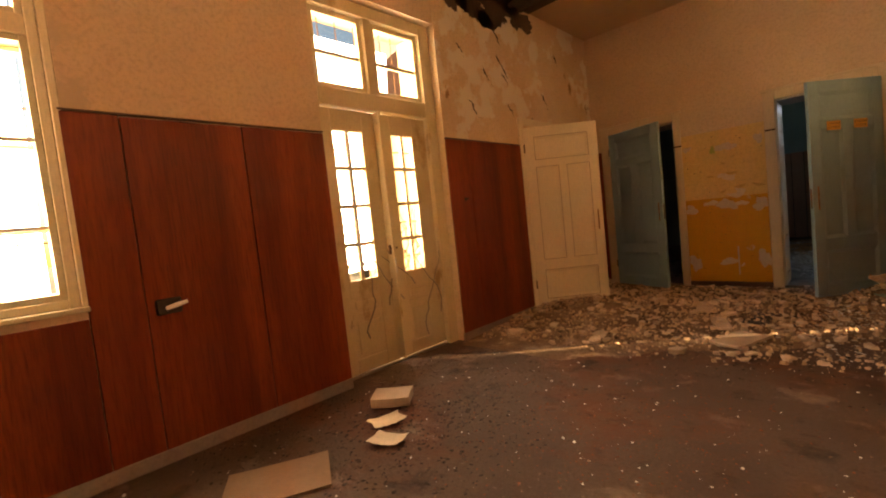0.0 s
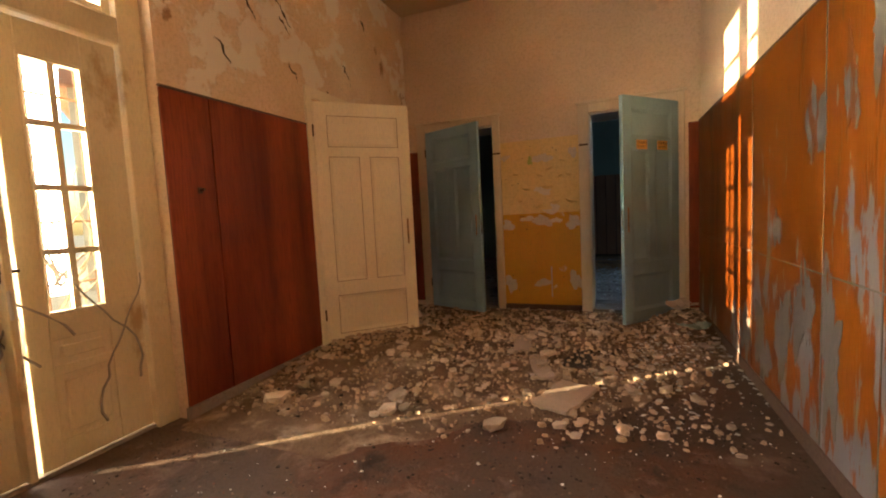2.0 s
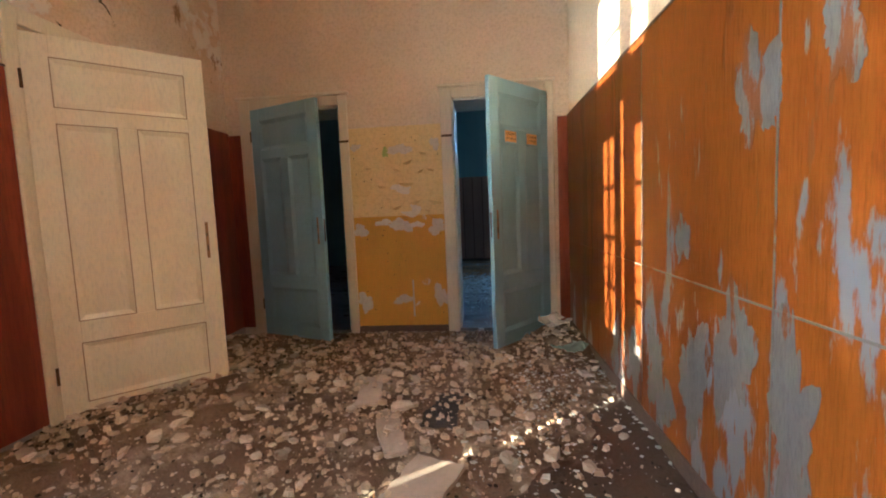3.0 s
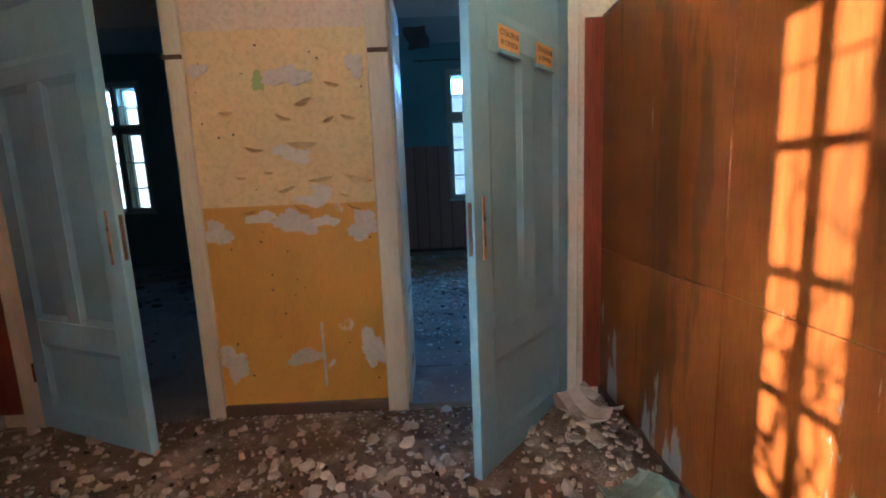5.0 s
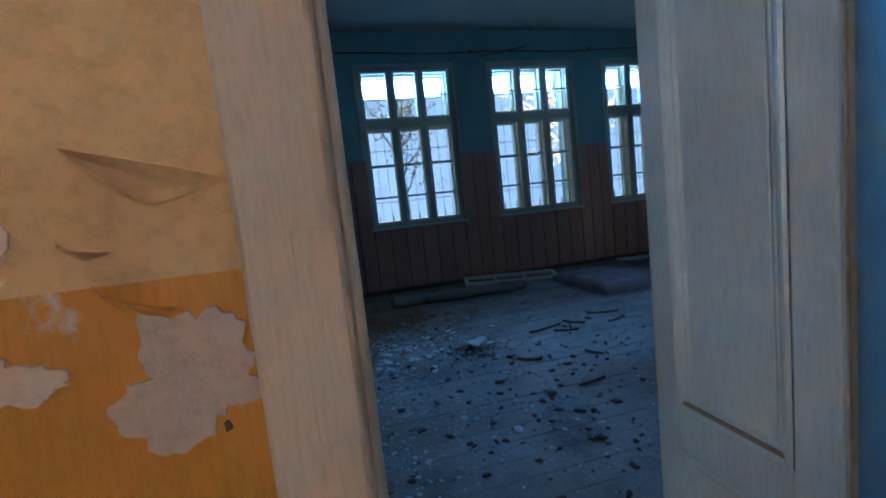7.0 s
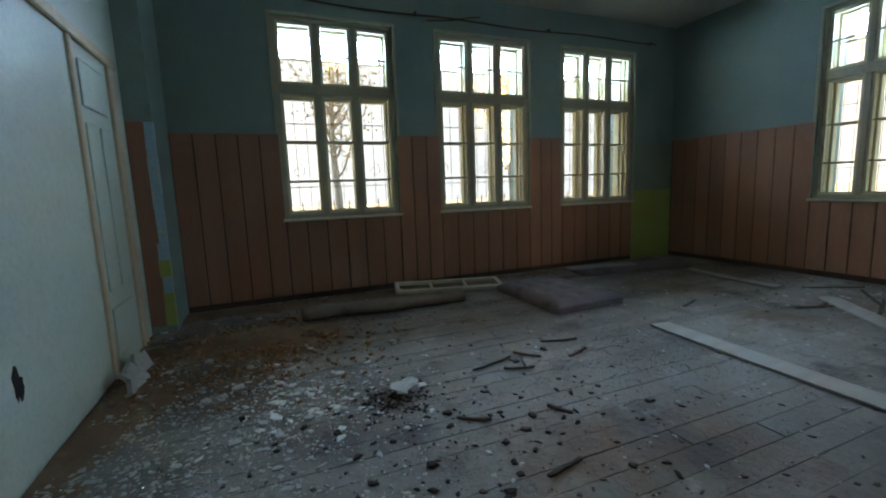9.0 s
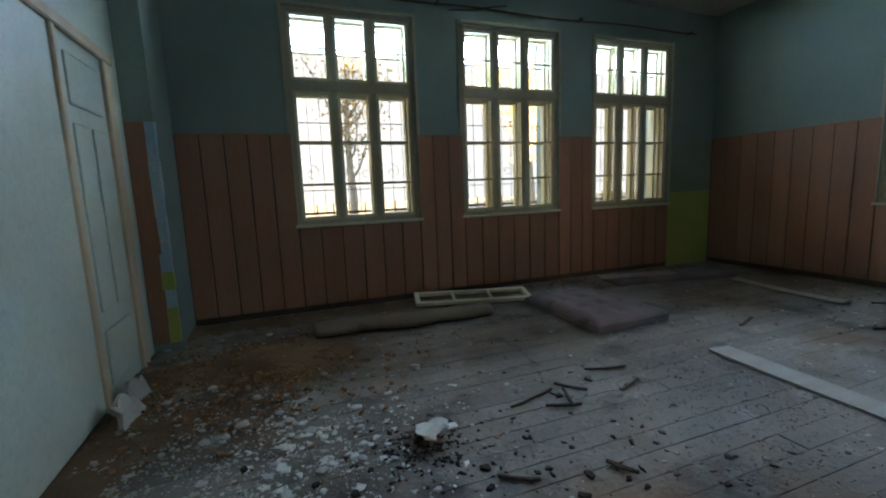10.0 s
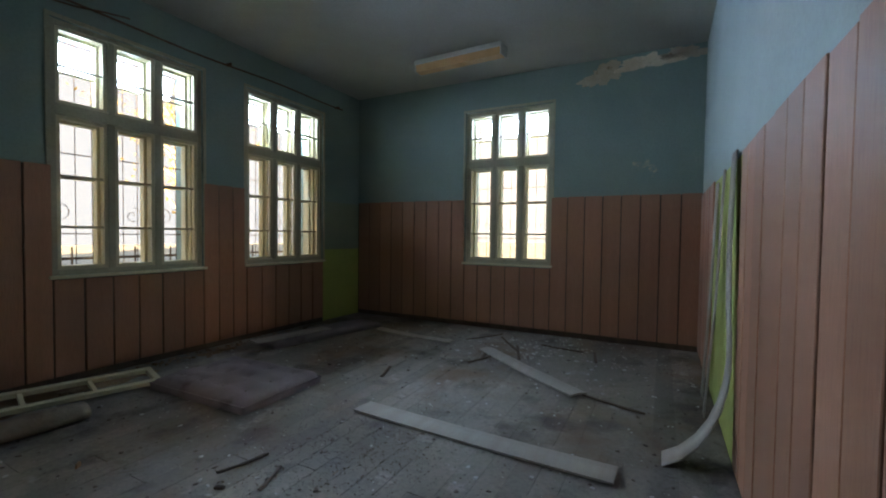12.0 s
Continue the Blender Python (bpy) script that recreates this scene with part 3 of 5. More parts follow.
def panel_leaf(name, label, w, h, material, m, lock_z=1.02, group="", grime=None):
    """A panelled door leaf: hinge edge at the origin, leaf along x, 4 cm thick."""
    d = thing(name, label, "door", m, group)
    s, t = 0.115, 0.02
    cx = w / 2
    for a, b in ((0, s), (w - s, w)):
        part("stile", boxm(a, b, -t, t, 0, h, 0.003), material, d)
    for a, b in ((0, 0.12), (0.47, 0.60), (h - 0.48, h - 0.39), (h - 0.12, h)):
        part("rail", boxm(s, w - s, -t, t, a, b, 0.003), material, d)
    part("muntin", boxm(cx - 0.05, cx + 0.05, -t, t, 0.60, h - 0.48, 0.003), material, d)
    for x0, x1, z0, z1 in ((s, w - s, 0.12, 0.47), (s, cx - 0.05, 0.60, h - 0.48), (cx + 0.05, w - s, 0.60, h - 0.48), (s, w - s, h - 0.39, h - 0.12)):
        p = part("panel", boxm(x0, x1, -0.006, 0.006, z0, z1), material, d)
        for side in (-1, 1):
            bm = bmesh.new()
            ring = [(x0, z0), (x1, z0), (x1, z1), (x0, z1)]
            ins = [(x0 + 0.03, z0 + 0.03), (x1 - 0.03, z0 + 0.03), (x1 - 0.03, z1 - 0.03), (x0 + 0.03, z1 - 0.03)]
            o = [bm.verts.new((x, side * 0.018, z)) for x, z in ring]
            i_ = [bm.verts.new((x, side * 0.0065, z)) for x, z in ins]
            for k in range(4):
                bm.faces.new((o[k], o[(k + 1) % 4], i_[(k + 1) % 4], i_[k]))
            bmesh.ops.recalc_face_normals(bm, faces=bm.faces[:])
            part("moulding", bm, material, p)
            if grime:
                e = 0.0025
                for a, b, c, f in ((x0, x1, z0 - e, z0 + e), (x0, x1, z1 - e, z1 + e), (x0 - e, x0 + e, z0, z1), (x1 - e, x1 + e, z0, z1)):
                    part("grime_line", boxm(a, b, side * (t - 0.004), side * (t + 0.0006), c, f), grime, p)
    for side in (-1, 1):
        pl = part("lock_plate", boxm(w - 0.069, w - 0.050, side * t, side * (t + 0.004), lock_z - 0.12, lock_z + 0.12, 0.0015), M_BRASS, d, "worn brass lock plate")
        # Both holes are black plates; the dark inside is only colour.
        part("keyhole", boxm(w - 0.064, w - 0.056, side * (t + 0.004), side * (t + 0.0055), lock_z - 0.07, lock_z - 0.03), M_INK, pl)
        part("spindle_hole", boxm(w - 0.067, w - 0.053, side * (t + 0.004), side * (t + 0.0055), lock_z + 0.03, lock_z + 0.045), M_INK, pl)
    part("edge_plate", boxm(w, w + 0.002, -0.008, 0.008, lock_z - 0.10, lock_z + 0.10), M_RUST, d, "rusty steel edge plate")
    for z in (0.25, h - 0.3):
        part("hinge", tube([(-0.006, -t, z), (-0.006, -t, z + 0.10)], 0.008), M_RUST, d, "rusty hinge knuckle")
    return d


leaf_l = panel_leaf("panel_door", "faded blue panelled door, half open, paint scuffed", 0.84, 2.19, M_BLUE, pose(-2.60, YE - 0.03, 0.03, 0, 0, -22.5), group="blue hall doors")
leaf_r = panel_leaf("panel_door", "faded blue panelled door, open, with two orange signs", 0.82, 2.19, M_BLUE, pose(0.20, YE - 0.03, 0.03, 0, 0, 229), group="blue hall doors")
leaf_w = panel_leaf("panel_door", "yellowed white panelled door, half open, chipped bottom rail", 0.87, 2.20, M_WDOOR, pose(XL + 0.03, 4.49, 0.03, 0, 0, 44), grime=M_BOARDL)
bm = irregular(0.55, 0.05, 0.2, 0.028, 3, 0.003)
bmesh.ops.translate(bm, verts=bm.verts[:], vec=(0, -0.021, 0))
part("bare_wood", bm, M_BRASS2, leaf_w, "chipped patch of bare wood")


def sign(lines, m):
    s = thing("door_sign", "orange card sign with black lettering on wooden holder", "sign", m, "signs on the blue door")
    part("card", boxm(-0.075, 0.075, -0.005, 0, -0.045, 0.045, 0.001), M_SIGN, s)
    part("holder", boxm(-0.078, 0.078, -0.016, 0, -0.062, -0.046, 0.002), M_BLUE, s)
    for text, z, size in lines:
        cu = bpy.data.curves.new("lettering", "FONT")
        cu.body, cu.size, cu.align_x, cu.align_y, cu.extrude, cu.space_character = text, size, "CENTER", "CENTER", 0.0006, 1.15
        cu.materials.append(M_INK)
        ob = new("lettering", cu)
        ob.parent = s
        ob.matrix_basis = pose(0, -0.0058, z, 90, 0, 0)
    return s


leaf_m = leaf_r.matrix_basis
for lx, lines in ((0.56, [("СПАЛНЯ", 0.017, 0.030), ("III ГРУПА", -0.018, 0.026)]), (0.26, [("СПАЛНЯ", 0.017, 0.030), ("II ГРУПА", -0.018, 0.026)])):
    sign(lines, leaf_m @ pose(lx, 0.0215, 1.735, 0, 0, 180))


# entrance door
ent = thing("entrance_door", "cream double entrance door with small panes, slightly ajar", "door")
XD = -3.02
for a, b in ((1.772, 1.83), (2.985, 3.118)):
    part("frame_post", boxm(XD - 0.06, XD + 0.06, a, b, 0, 3.115, 0.005), M_ENT, ent)
part("frame_head", boxm(XD - 0.06, XD + 0.06, 1.83, 2.985, 3.01, 3.115, 0.005), M_ENT, ent)
part("transom_bar", boxm(XD - 0.06, XD + 0.07, 1.83, 2.985, 2.22, 2.37, 0.01), M_ENT, ent)
part("transom_mullion", boxm(XD - 0.05, XD + 0.05, 2.345, 2.43, 2.37, 3.01, 0.004), M_ENT, ent)


def glazed(parent, y0, y1, z0, z1, ys, zs, fw, bar=0.030):
    """A sash with glazing bars in the y-z plane, panes between them."""
    for a, b in ((y0, y0 + fw), (y1 - fw, y1)):
        part("sash_stile", boxm(XD - 0.022, XD + 0.022, a, b, z0, z1, 0.003), M_ENT, parent)
    for a, b in ((z0, z0 + fw), (z1 - fw, z1)):
        part("sash_rail", boxm(XD - 0.022, XD + 0.022, y0 + fw, y1 - fw, a, b, 0.003), M_ENT, parent)
    gy, gz = [y0 + fw, *ys, y1 - fw], [z0 + fw, *zs, z1 - fw]
    for y in ys:
        part("glazing_bar", boxm(XD - 0.014, XD + 0.014, y - bar / 2, y + bar / 2, z0 + fw, z1 - fw), M_ENT, parent)
    for z in zs:
        part("glazing_bar", boxm(XD - 0.0145, XD + 0.0145, y0 + fw, y1 - fw, z - bar / 2, z + bar / 2), M_ENT, parent)
    for a, b in zip(gy, gy[1:]):
        for c, e in zip(gz, gz[1:]):
            g = part("pane", boxm(XD - 0.002, XD + 0.002, a, b, c, e), M_GLASS, parent)
            g.visible_shadow = False


for y0, y1 in ((1.835, 2.34), (2.435, 2.98)):
    sash = part("transom_sash", boxm(XD - 0.03, XD - 0.024, y0, y1, 2.375, 2.40), M_ENT, ent)
    glazed(sash, y0, y1, 2.375, 3.005, [], [2.66], 0.045)
for y0, y1, g0, g1 in ((1.835, 2.378, 1.93, 2.235), (2.442, 2.98, 2.535, 2.805)):
    x0, x1 = XD - 0.02, XD + 0.02
    lf = part("door_leaf", boxm(x0, x1, g0, g1, 0.03, 0.15, 0.004), M_ENT, ent)
    for a, b in ((y0, g0), (g1, y1)):
        part("stile", boxm(x0, x1, a, b, 0.03, 2.215, 0.004), M_ENT, lf)
    for a, b in ((2.05, 2.215), (0.66, 0.79), (0.48, 0.53)):
        part("rail", boxm(x0, x1, g0, g1, a, b, 0.004), M_ENT, lf)
    for a, b in ((0.53, 0.66), (0.15, 0.48)):
        part("panel", boxm(XD - 0.01, XD + 0.012, g0, g1, a, b), M_ENT, lf)
        part("raised_field", boxm(XD + 0.012, XD + 0.024, g0 + 0.035, g1 - 0.035, a + 0.03, b - 0.03, 0.008), M_ENT, lf)
    glazed(lf, g0, g1, 0.79, 2.05, [(g0 + g1) / 2], [1.10, 1.42, 1.735], 0.012)
part("cover_strip", boxm(XD + 0.02, XD + 0.11, 2.356, 2.386, 0.05, 2.21, 0.004), M_ENT, ent)
part("latch", boxm(XD + 0.07, XD + 0.085, 2.335, 2.385, 0.98, 1.06, 0.003), M_RUST, ent, "rusty iron latch")
part("bolt", tube([(XD + 0.085, 2.33, 1.03), (XD + 0.09, 2.42, 1.03)], 0.008), M_RUST, ent, "rusty sliding bolt")
part("handle", tube([(XD + 0.065, 2.365, 0.95), (XD + 0.11, 2.365, 0.945), (XD + 0.115, 2.365, 0.82), (XD + 0.07, 2.365, 0.81)], 0.009), M_CHIP, ent, "pale metal handle")
part("sill", boxm(XD - 0.4, XD + 0.03, 1.772, 3.118, 0, 0.025, 0.004), M_GREYSK, ent)
# iron grille with scrolls outside the panes
grille = thing("door_grille", "rusty wrought iron grille outside the entrance door", "grille")
for y in (1.86, 1.98, 2.05, 2.12, 2.3, 2.5, 2.6, 2.7, 2.8, 2.94):
    part("bar", tube([(XD - 0.3, y, 0.03), (XD - 0.3, y, 3.1)], 0.005, 5), M_RUST, grille)
for z in (0.9, 1.25, 1.95, 2.5):
    part("rail", boxm(XD - 0.306, XD - 0.294, 1.775, 3.115, z, z + 0.012), M_RUST, grille)
for y in (2.08, 2.7):
    for z in (1.1, 1.58, 1.8):
        part("scroll", tube([(XD - 0.3, y + (0.02 + 0.006 * k) * math.cos(k * 0.6), z + (0.02 + 0.006 * k) * math.sin(k * 0.6)) for k in range(16)], 0.004, 5), M_RUST, grille)
vine = thing("dry_vine", "dry leafless vine grown through the entrance door", "plant")
rng = random.Random(11)
for k in range(40):
    y, z = rng.uniform(1.85, 2.95), rng.uniform(0.1, 1.1)
    x = XD - 0.12 if k % 4 else XD + 0.042
    pts = []
    dy = rng.uniform(-0.5, 0.5)
    top = rng.uniform(1.2, 2.2) if k % 4 else rng.uniform(0.5, 1.1)
    while z < top:
        pts.append((x + rng.uniform(-0.01, 0.01), min(max(y, 1.84), 2.97), z))
        dy += rng.uniform(-0.7, 0.7)
        dy *= 0.8
        y += dy * 0.07
        z += 0.06
    if len(pts) > 2:
        part("stem", tube(pts, [0.0075 * (1 - 0.6 * i / len(pts)) for i in range(len(pts))], 5), M_BARK, vine)


# tall three-light windows
def tall_window(name, w, m, label):
    """Local axes: x along the wall, y outward, z up; the corner of the opening at the origin."""
    base = thing(name, label, "window", m, kind="structure")
    h, z_t = WIN_Z[1] - WIN_Z[0], 1.42
    f = 0.045
    for y0, y1, mat, glass in ((0.02, 0.10, M_WIN2, True), (0.16, 0.32, M_WIN, False)):
        fr_ = part("window_frame" if glass else "outer_frame", boxm(0, f, y0, y1, 0, h, 0.004), mat, base)
        for a, b, c, e in ((w - f, w, 0, h), (f, w - f, h - f, h), (f, w - f, 0, f), (f, w - f, z_t - 0.05, z_t + 0.05)):
            part("frame_member", boxm(a, b, y0, y1, c, e, 0.004), mat, fr_)
        cw = (w - 2 * f) / 3
        half = 0.028 if glass else 0.014
        for i in (1, 2):
            part("mullion", boxm(f + i * cw - half, f + i * cw + half, y0 + 0.004, y1 - 0.004, f, h - f, 0.004), mat, fr_)
        for i in range(3):
            a, b = f + i * cw + (half if i else 0), f + (i + 1) * cw - (half if i < 2 else 0)
            for c, e, bars in ((f, z_t - 0.05, (0.27, 0.62)), (z_t + 0.05, h - f, (0.5,))):
                s, ya, yb = (0.032, y0 + 0.015, y1 - 0.02) if glass else (0.026, y0 + 0.05, y1 - 0.03)
                sash = part("casement", boxm(a, a + s, ya, yb, c, e, 0.003), M_WIN, base)
                part("sash_stile", boxm(b - s, b, ya, yb, c, e, 0.003), M_WIN, sash)
                for p, q in ((c, c + s), (e - s, e)):
                    part("sash_rail", boxm(a + s, b - s, ya, yb, p, q, 0.003), M_WIN, sash)
                zs = [c + s] + [c + s + (e - c - 2 * s) * t for t in bars] + [e - s]
                for z in zs[1:-1]:
                    part("glazing_bar", boxm(a + s, b - s, (ya + yb) / 2 - 0.012, (ya + yb) / 2 + 0.012, z - 0.010, z + 0.010), mat, sash)
                if glass:
                    for p, q in zip(zs, zs[1:]):
                        g = part("pane", boxm(a + s, b - s, (ya + yb) / 2 - 0.0015, (ya + yb) / 2 + 0.0015, p, q), M_GLASS, sash)
                        g.visible_shadow = False
    for a, b, c, e in ((0, 0.008, 0, h), (w - 0.008, w, 0, h), (0.008, w - 0.008, h - 0.008, h), (0.008, w - 0.008, 0, 0.008)):
        part("reveal_lining", boxm(a, b, 0.1, 0.16, c, e), M_WIN, base)
        part("reveal_lining", boxm(a, b, 0.32, 0.39, c, e), M_WIN, base)
    part("window_sill", boxm(-0.03, w + 0.03, -0.035, 0.02, -0.03, 0.0, 0.005), M_WIN, base)
    for a, b, c, e in ((-0.035, 0, 0, h + 0.035), (w, w + 0.035, 0, h + 0.035), (0, w, h, h + 0.035)):
        part("trim", boxm(a, b, -0.014, 0, c, e, 0.004), mat_trim, base)
    gr = part("grille", boxm(0.0, w, 0.40, 0.406, 0.35, 0.36), M_RUST, base)
    for i in range(10):
        x = 0.06 + i * (w - 0.12) / 9
        part("bar", tube([(x, 0.403, 0.02), (x, 0.403, h - 0.02)], 0.004, 4), M_RUST, gr)
    for i in range(4):
        x = 0.2 + i * (w - 0.4) / 3
        part("scroll", tube([(x + (0.015 + 0.006 * k) * math.cos(k * 0.6), 0.403, 0.55 + (0.015 + 0.006 * k) * math.sin(k * 0.6)) for k in range(14)], 0.004, 4), M_RUST, gr)
    part("grille_rail", boxm(0.0, w, 0.40, 0.406, 1.1, 1.11), M_RUST, gr)
    return base


# Classroom frames, mullions and trim take the backlit dark tone.
M_WIN2, mat_trim = M_DARKWIN, M_DARKWIN
for k, x in enumerate((-0.155, 1.735, 3.62)):
    tall_window("window_%d" % (k + 1), 1.33, pose(x, YW, WIN_Z[0]), "tall three light window with pale yellow casements and iron grille")
tall_window("window_4", 1.26, pose(XB, 9.88, WIN_Z[0], 0, 0, -90), "tall three light window with pale yellow casements")
tall_window("window_5", 1.30, pose(-6.7, YW, WIN_Z[0]), "tall three light window of the next classroom")
M_WIN2 = mat_trim = M_WDOOR
tall_window("window_6", 1.30, pose(XL, -1.05, WIN_Z[0], 0, 0, 90), "tall bright hall window with yellowed white casements")

# classroom boards
board_run("wall_boards_windows", "pinkish brown grooved boards below the windows", "x", YW, -1, [(-1.2, -0.155, 1.9, 0.1), (-0.155, 1.175, 0.93, 0.1), (1.175, 1.735, 1.9, 0.1), (1.735, 3.065, 0.93, 0.1), (3.065, 3.62, 1.9, 0.1), (3.62, 4.95, 0.93, 0.1)], 0.215, 0.014, 0, M_PANEL)
board_run("wall_boards_room_east", "pinkish brown grooved boards on the classroom wall", "y", XB, -1, [(YD, 8.62, 1.88, 0.1), (8.62, 9.88, 0.93, 0.1), (9.88, YW - 0.02, 1.88, 0.1)], 0.215, 0.014, 0, M_PANEL)
board_run("wall_boards_room_south", "pinkish brown grooved boards with some torn away", "x", YD, 1, [(0.33, 2.95, 1.85, 0.06), (4.45, XB - 0.02, 1.85, 0.06)], 0.2, 0.014, 0, M_PANEL)
# The same added dark backing, for the gaps of the classroom boards.
solid("wall_backing", boxm(-1.2, 4.95, YW - 0.004, YW, 0.03, 0.935), M_LATH_SHADE, "added dark backing that paints the shade in the board gaps", "wall", "structure")
for a, b in ((-1.2, -0.19), (1.21, 1.7), (3.1, 3.585)):
    solid("wall_backing", boxm(a, b, YW - 0.004, YW, 0.935, 1.89), M_LATH_SHADE, "added dark backing that paints the shade in the board gaps", "wall", "structure")
solid("wall_backing", boxm(XB - 0.004, XB, YD, 8.585, 0.03, 1.87), M_LATH_SHADE, "added dark backing that paints the shade in the board gaps", "wall", "structure")
solid("wall_backing", boxm(XB - 0.004, XB, 9.915, YW, 0.03, 1.87), M_LATH_SHADE, "added dark backing that paints the shade in the board gaps", "wall", "structure")
solid("wall_backing", boxm(XB - 0.004, XB, 8.585, 9.915, 0.03, 0.93), M_LATH_SHADE, "added dark backing that paints the shade in the board gaps", "wall", "structure")
solid("wall_backing", boxm(0.33, 2.95, YD, YD + 0.004, 0.03, 1.84), M_LATH_SHADE, "added dark backing that paints the shade in the board gaps", "wall", "structure")
solid("wall_paint", boxm(-1.4, -0.82, YD, YD + 0.004, 0.03, HC2), M_TEAL, "teal paint on the classroom side", "wall paint", "structure")
solid("wall_paint", boxm(0.31, XB, YD, YD + 0.003, 1.84, HC2), M_TEALP, "pale teal paint on the classroom side", "wall paint", "structure")
solid("wall_paint", boxm(-0.82, 0.31, YD, YD + 0.003, 2.4, HC2), M_TEAL, "teal paint on the classroom side", "wall paint", "structure")
solid("wall_paint", boxm(2.95, 4.45, YD, YD + 0.003, 0.03, 1.84), M_LIME, "old yellow green paint where boards are gone", "wall paint", "structure")
solid("wall_paint", boxm(4.96, XB, YW - 0.003, YW, 0.03, 1.12), M_LIME, "old yellow green paint in the corner", "wall paint", "structure")
solid("wall_paint", boxm(4.96, XB, YW - 0.003, YW, 1.12, 1.85), M_LIMED, "dirty green paint in the corner", "wall paint", "structure")
# pilaster and the closed door in the near side wall
pil = solid("pilaster", boxm(XA, -1.2, 11.2, YW, 0, HC2), M_TEAL, "teal wall pier with a chipped blue and yellow edge", "wall pier", "structure")
part("board", boxm(XA + 0.005, -1.24, 11.184, 11.2, 0.1, 1.9, 0.003), M_PANEL, pil)
rng = random.Random(3)
for i in range(12):
    z = 0.1 + i * 0.15
    part("chipped_edge", boxm(-1.268 + rng.uniform(-0.012, 0.012), -1.194, 11.18, 11.21 + rng.uniform(0, 0.05), z, z + 0.15), (M_SKYP if 3 < i or i == 2 else M_LIME), pil, "chipped edge showing old paint layers")
side = thing("door_4", "pale closed wide door with a panelled leaf", "door", kind="structure")
part("blank_leaf", boxm(XA, XA + 0.012, 7.2, 10.1, 0.05, 2.25), M_PALE, side)
part("head_trim", boxm(XA, XA + 0.04, 7.2, 11.0, 2.25, 2.33, 0.01), M_FRAME, side)
part("astragal", boxm(XA, XA + 0.035, 10.1, 10.15, 0.05, 2.25, 0.008), M_FRAME, side)
leaf = part("leaf", boxm(XA - 0.03, XA + 0.008, 10.15, 10.82, 0.05, 2.25), M_PALE, side)
for a, b, c, e in ((10.25, 10.45, 0.62, 1.75), (10.52, 10.72, 0.62, 1.75), (10.25, 10.72, 0.15, 0.5), (10.25, 10.72, 1.85, 2.15)):
    part("raised_panel", boxm(XA + 0.008, XA + 0.02, a, b, c, e, 0.009), M_PALE, leaf)
part("architrave", boxm(XA, XA + 0.035, 10.82, 10.95, 0.03, 2.25, 0.008), M_FRAME, side)
# The hole is a flat black patch; its inner shade is painted.
hole = irregular(0, 0, 0.035, 0.075, 9, 0.002)
bmesh.ops.rotate(hole, verts=hole.verts[:], matrix=Matrix.Rotation(radians(90), 3, "Z"))
bmesh.ops.translate(hole, verts=hole.verts[:], vec=(XA + 0.0125, 9.02, 0.48))
part("broken_hole", hole, M_INK, side, "ragged black patch painting the dark of a hole")


# ---- loose things ----
def chunk(r, seed, flat=0.6):
    """An angular lump of plaster or brick."""
    rng = random.Random(seed)
    bm = bmesh.new()
    bmesh.ops.create_icosphere(bm, subdivisions=1, radius=1)
    sx, sy, sz = rng.uniform(0.7, 1.3), rng.uniform(0.6, 1.1), flat * rng.uniform(0.6, 1.0)
    for v in bm.verts:
        k = rng.uniform(0.72, 1.15)
        v.co = Vector((v.co.x * sx, v.co.y * sy, max(min(v.co.z, 0.75), -0.75) * sz)) * k * r
    low = min(v.co.z for v in bm.verts)
    bmesh.ops.translate(bm, verts=bm.verts[:], vec=(0, 0, -low - 0.08 * r))
    return bm


def mound_height(x, y):
    """Height of the heap of fallen plaster in the hall."""
    a = math.exp(-(((x + 2.3) / 0.62) ** 2 + ((y - 4.35) / 0.85) ** 2)) * 0.15
    b = math.exp(-(((x + 1.3) / 0.9) ** 2 + ((y - 4.9) / 0.8) ** 2)) * 0.075
    c = math.exp(-(((x - 0.25) / 0.25) ** 2 + ((y - 5.95) / 0.4) ** 2)) * 0.13
    d = math.exp(-(((x + 2.7) / 0.25) ** 2 + ((y - 5.9) / 0.3) ** 2)) * 0.10
    e = 0.018 * math.exp(-((y - 5.9) / 0.7) ** 2)
    return a + b + c + d + e


bm = bmesh.new()
nx, ny = 66, 70
grid = []
for i in range(nx + 1):
    row = []
    for j in range(ny + 1):
        x, y = -2.86 + i * 3.26 / nx, 3.0 + j * 3.38 / ny
        z = mound_height(x, y)
        n_ = noise.noise(Vector((x * 4, y * 4, 0))) * 0.35 + noise.noise(Vector((x * 14, y * 14, 3))) * 0.25
        row.append(bm.verts.new((x, y, z * (1 + n_) - 0.006)))
    grid.append(row)
for i in range(nx):
    for j in range(ny):
        bm.faces.new((grid[i][j], grid[i + 1][j], grid[i + 1][j + 1], grid[i][j + 1]))
solid("soil_heap", bm, M_SOIL, "low heap of brown soil and plaster dust", "soil heap", "stuff", smooth=True)


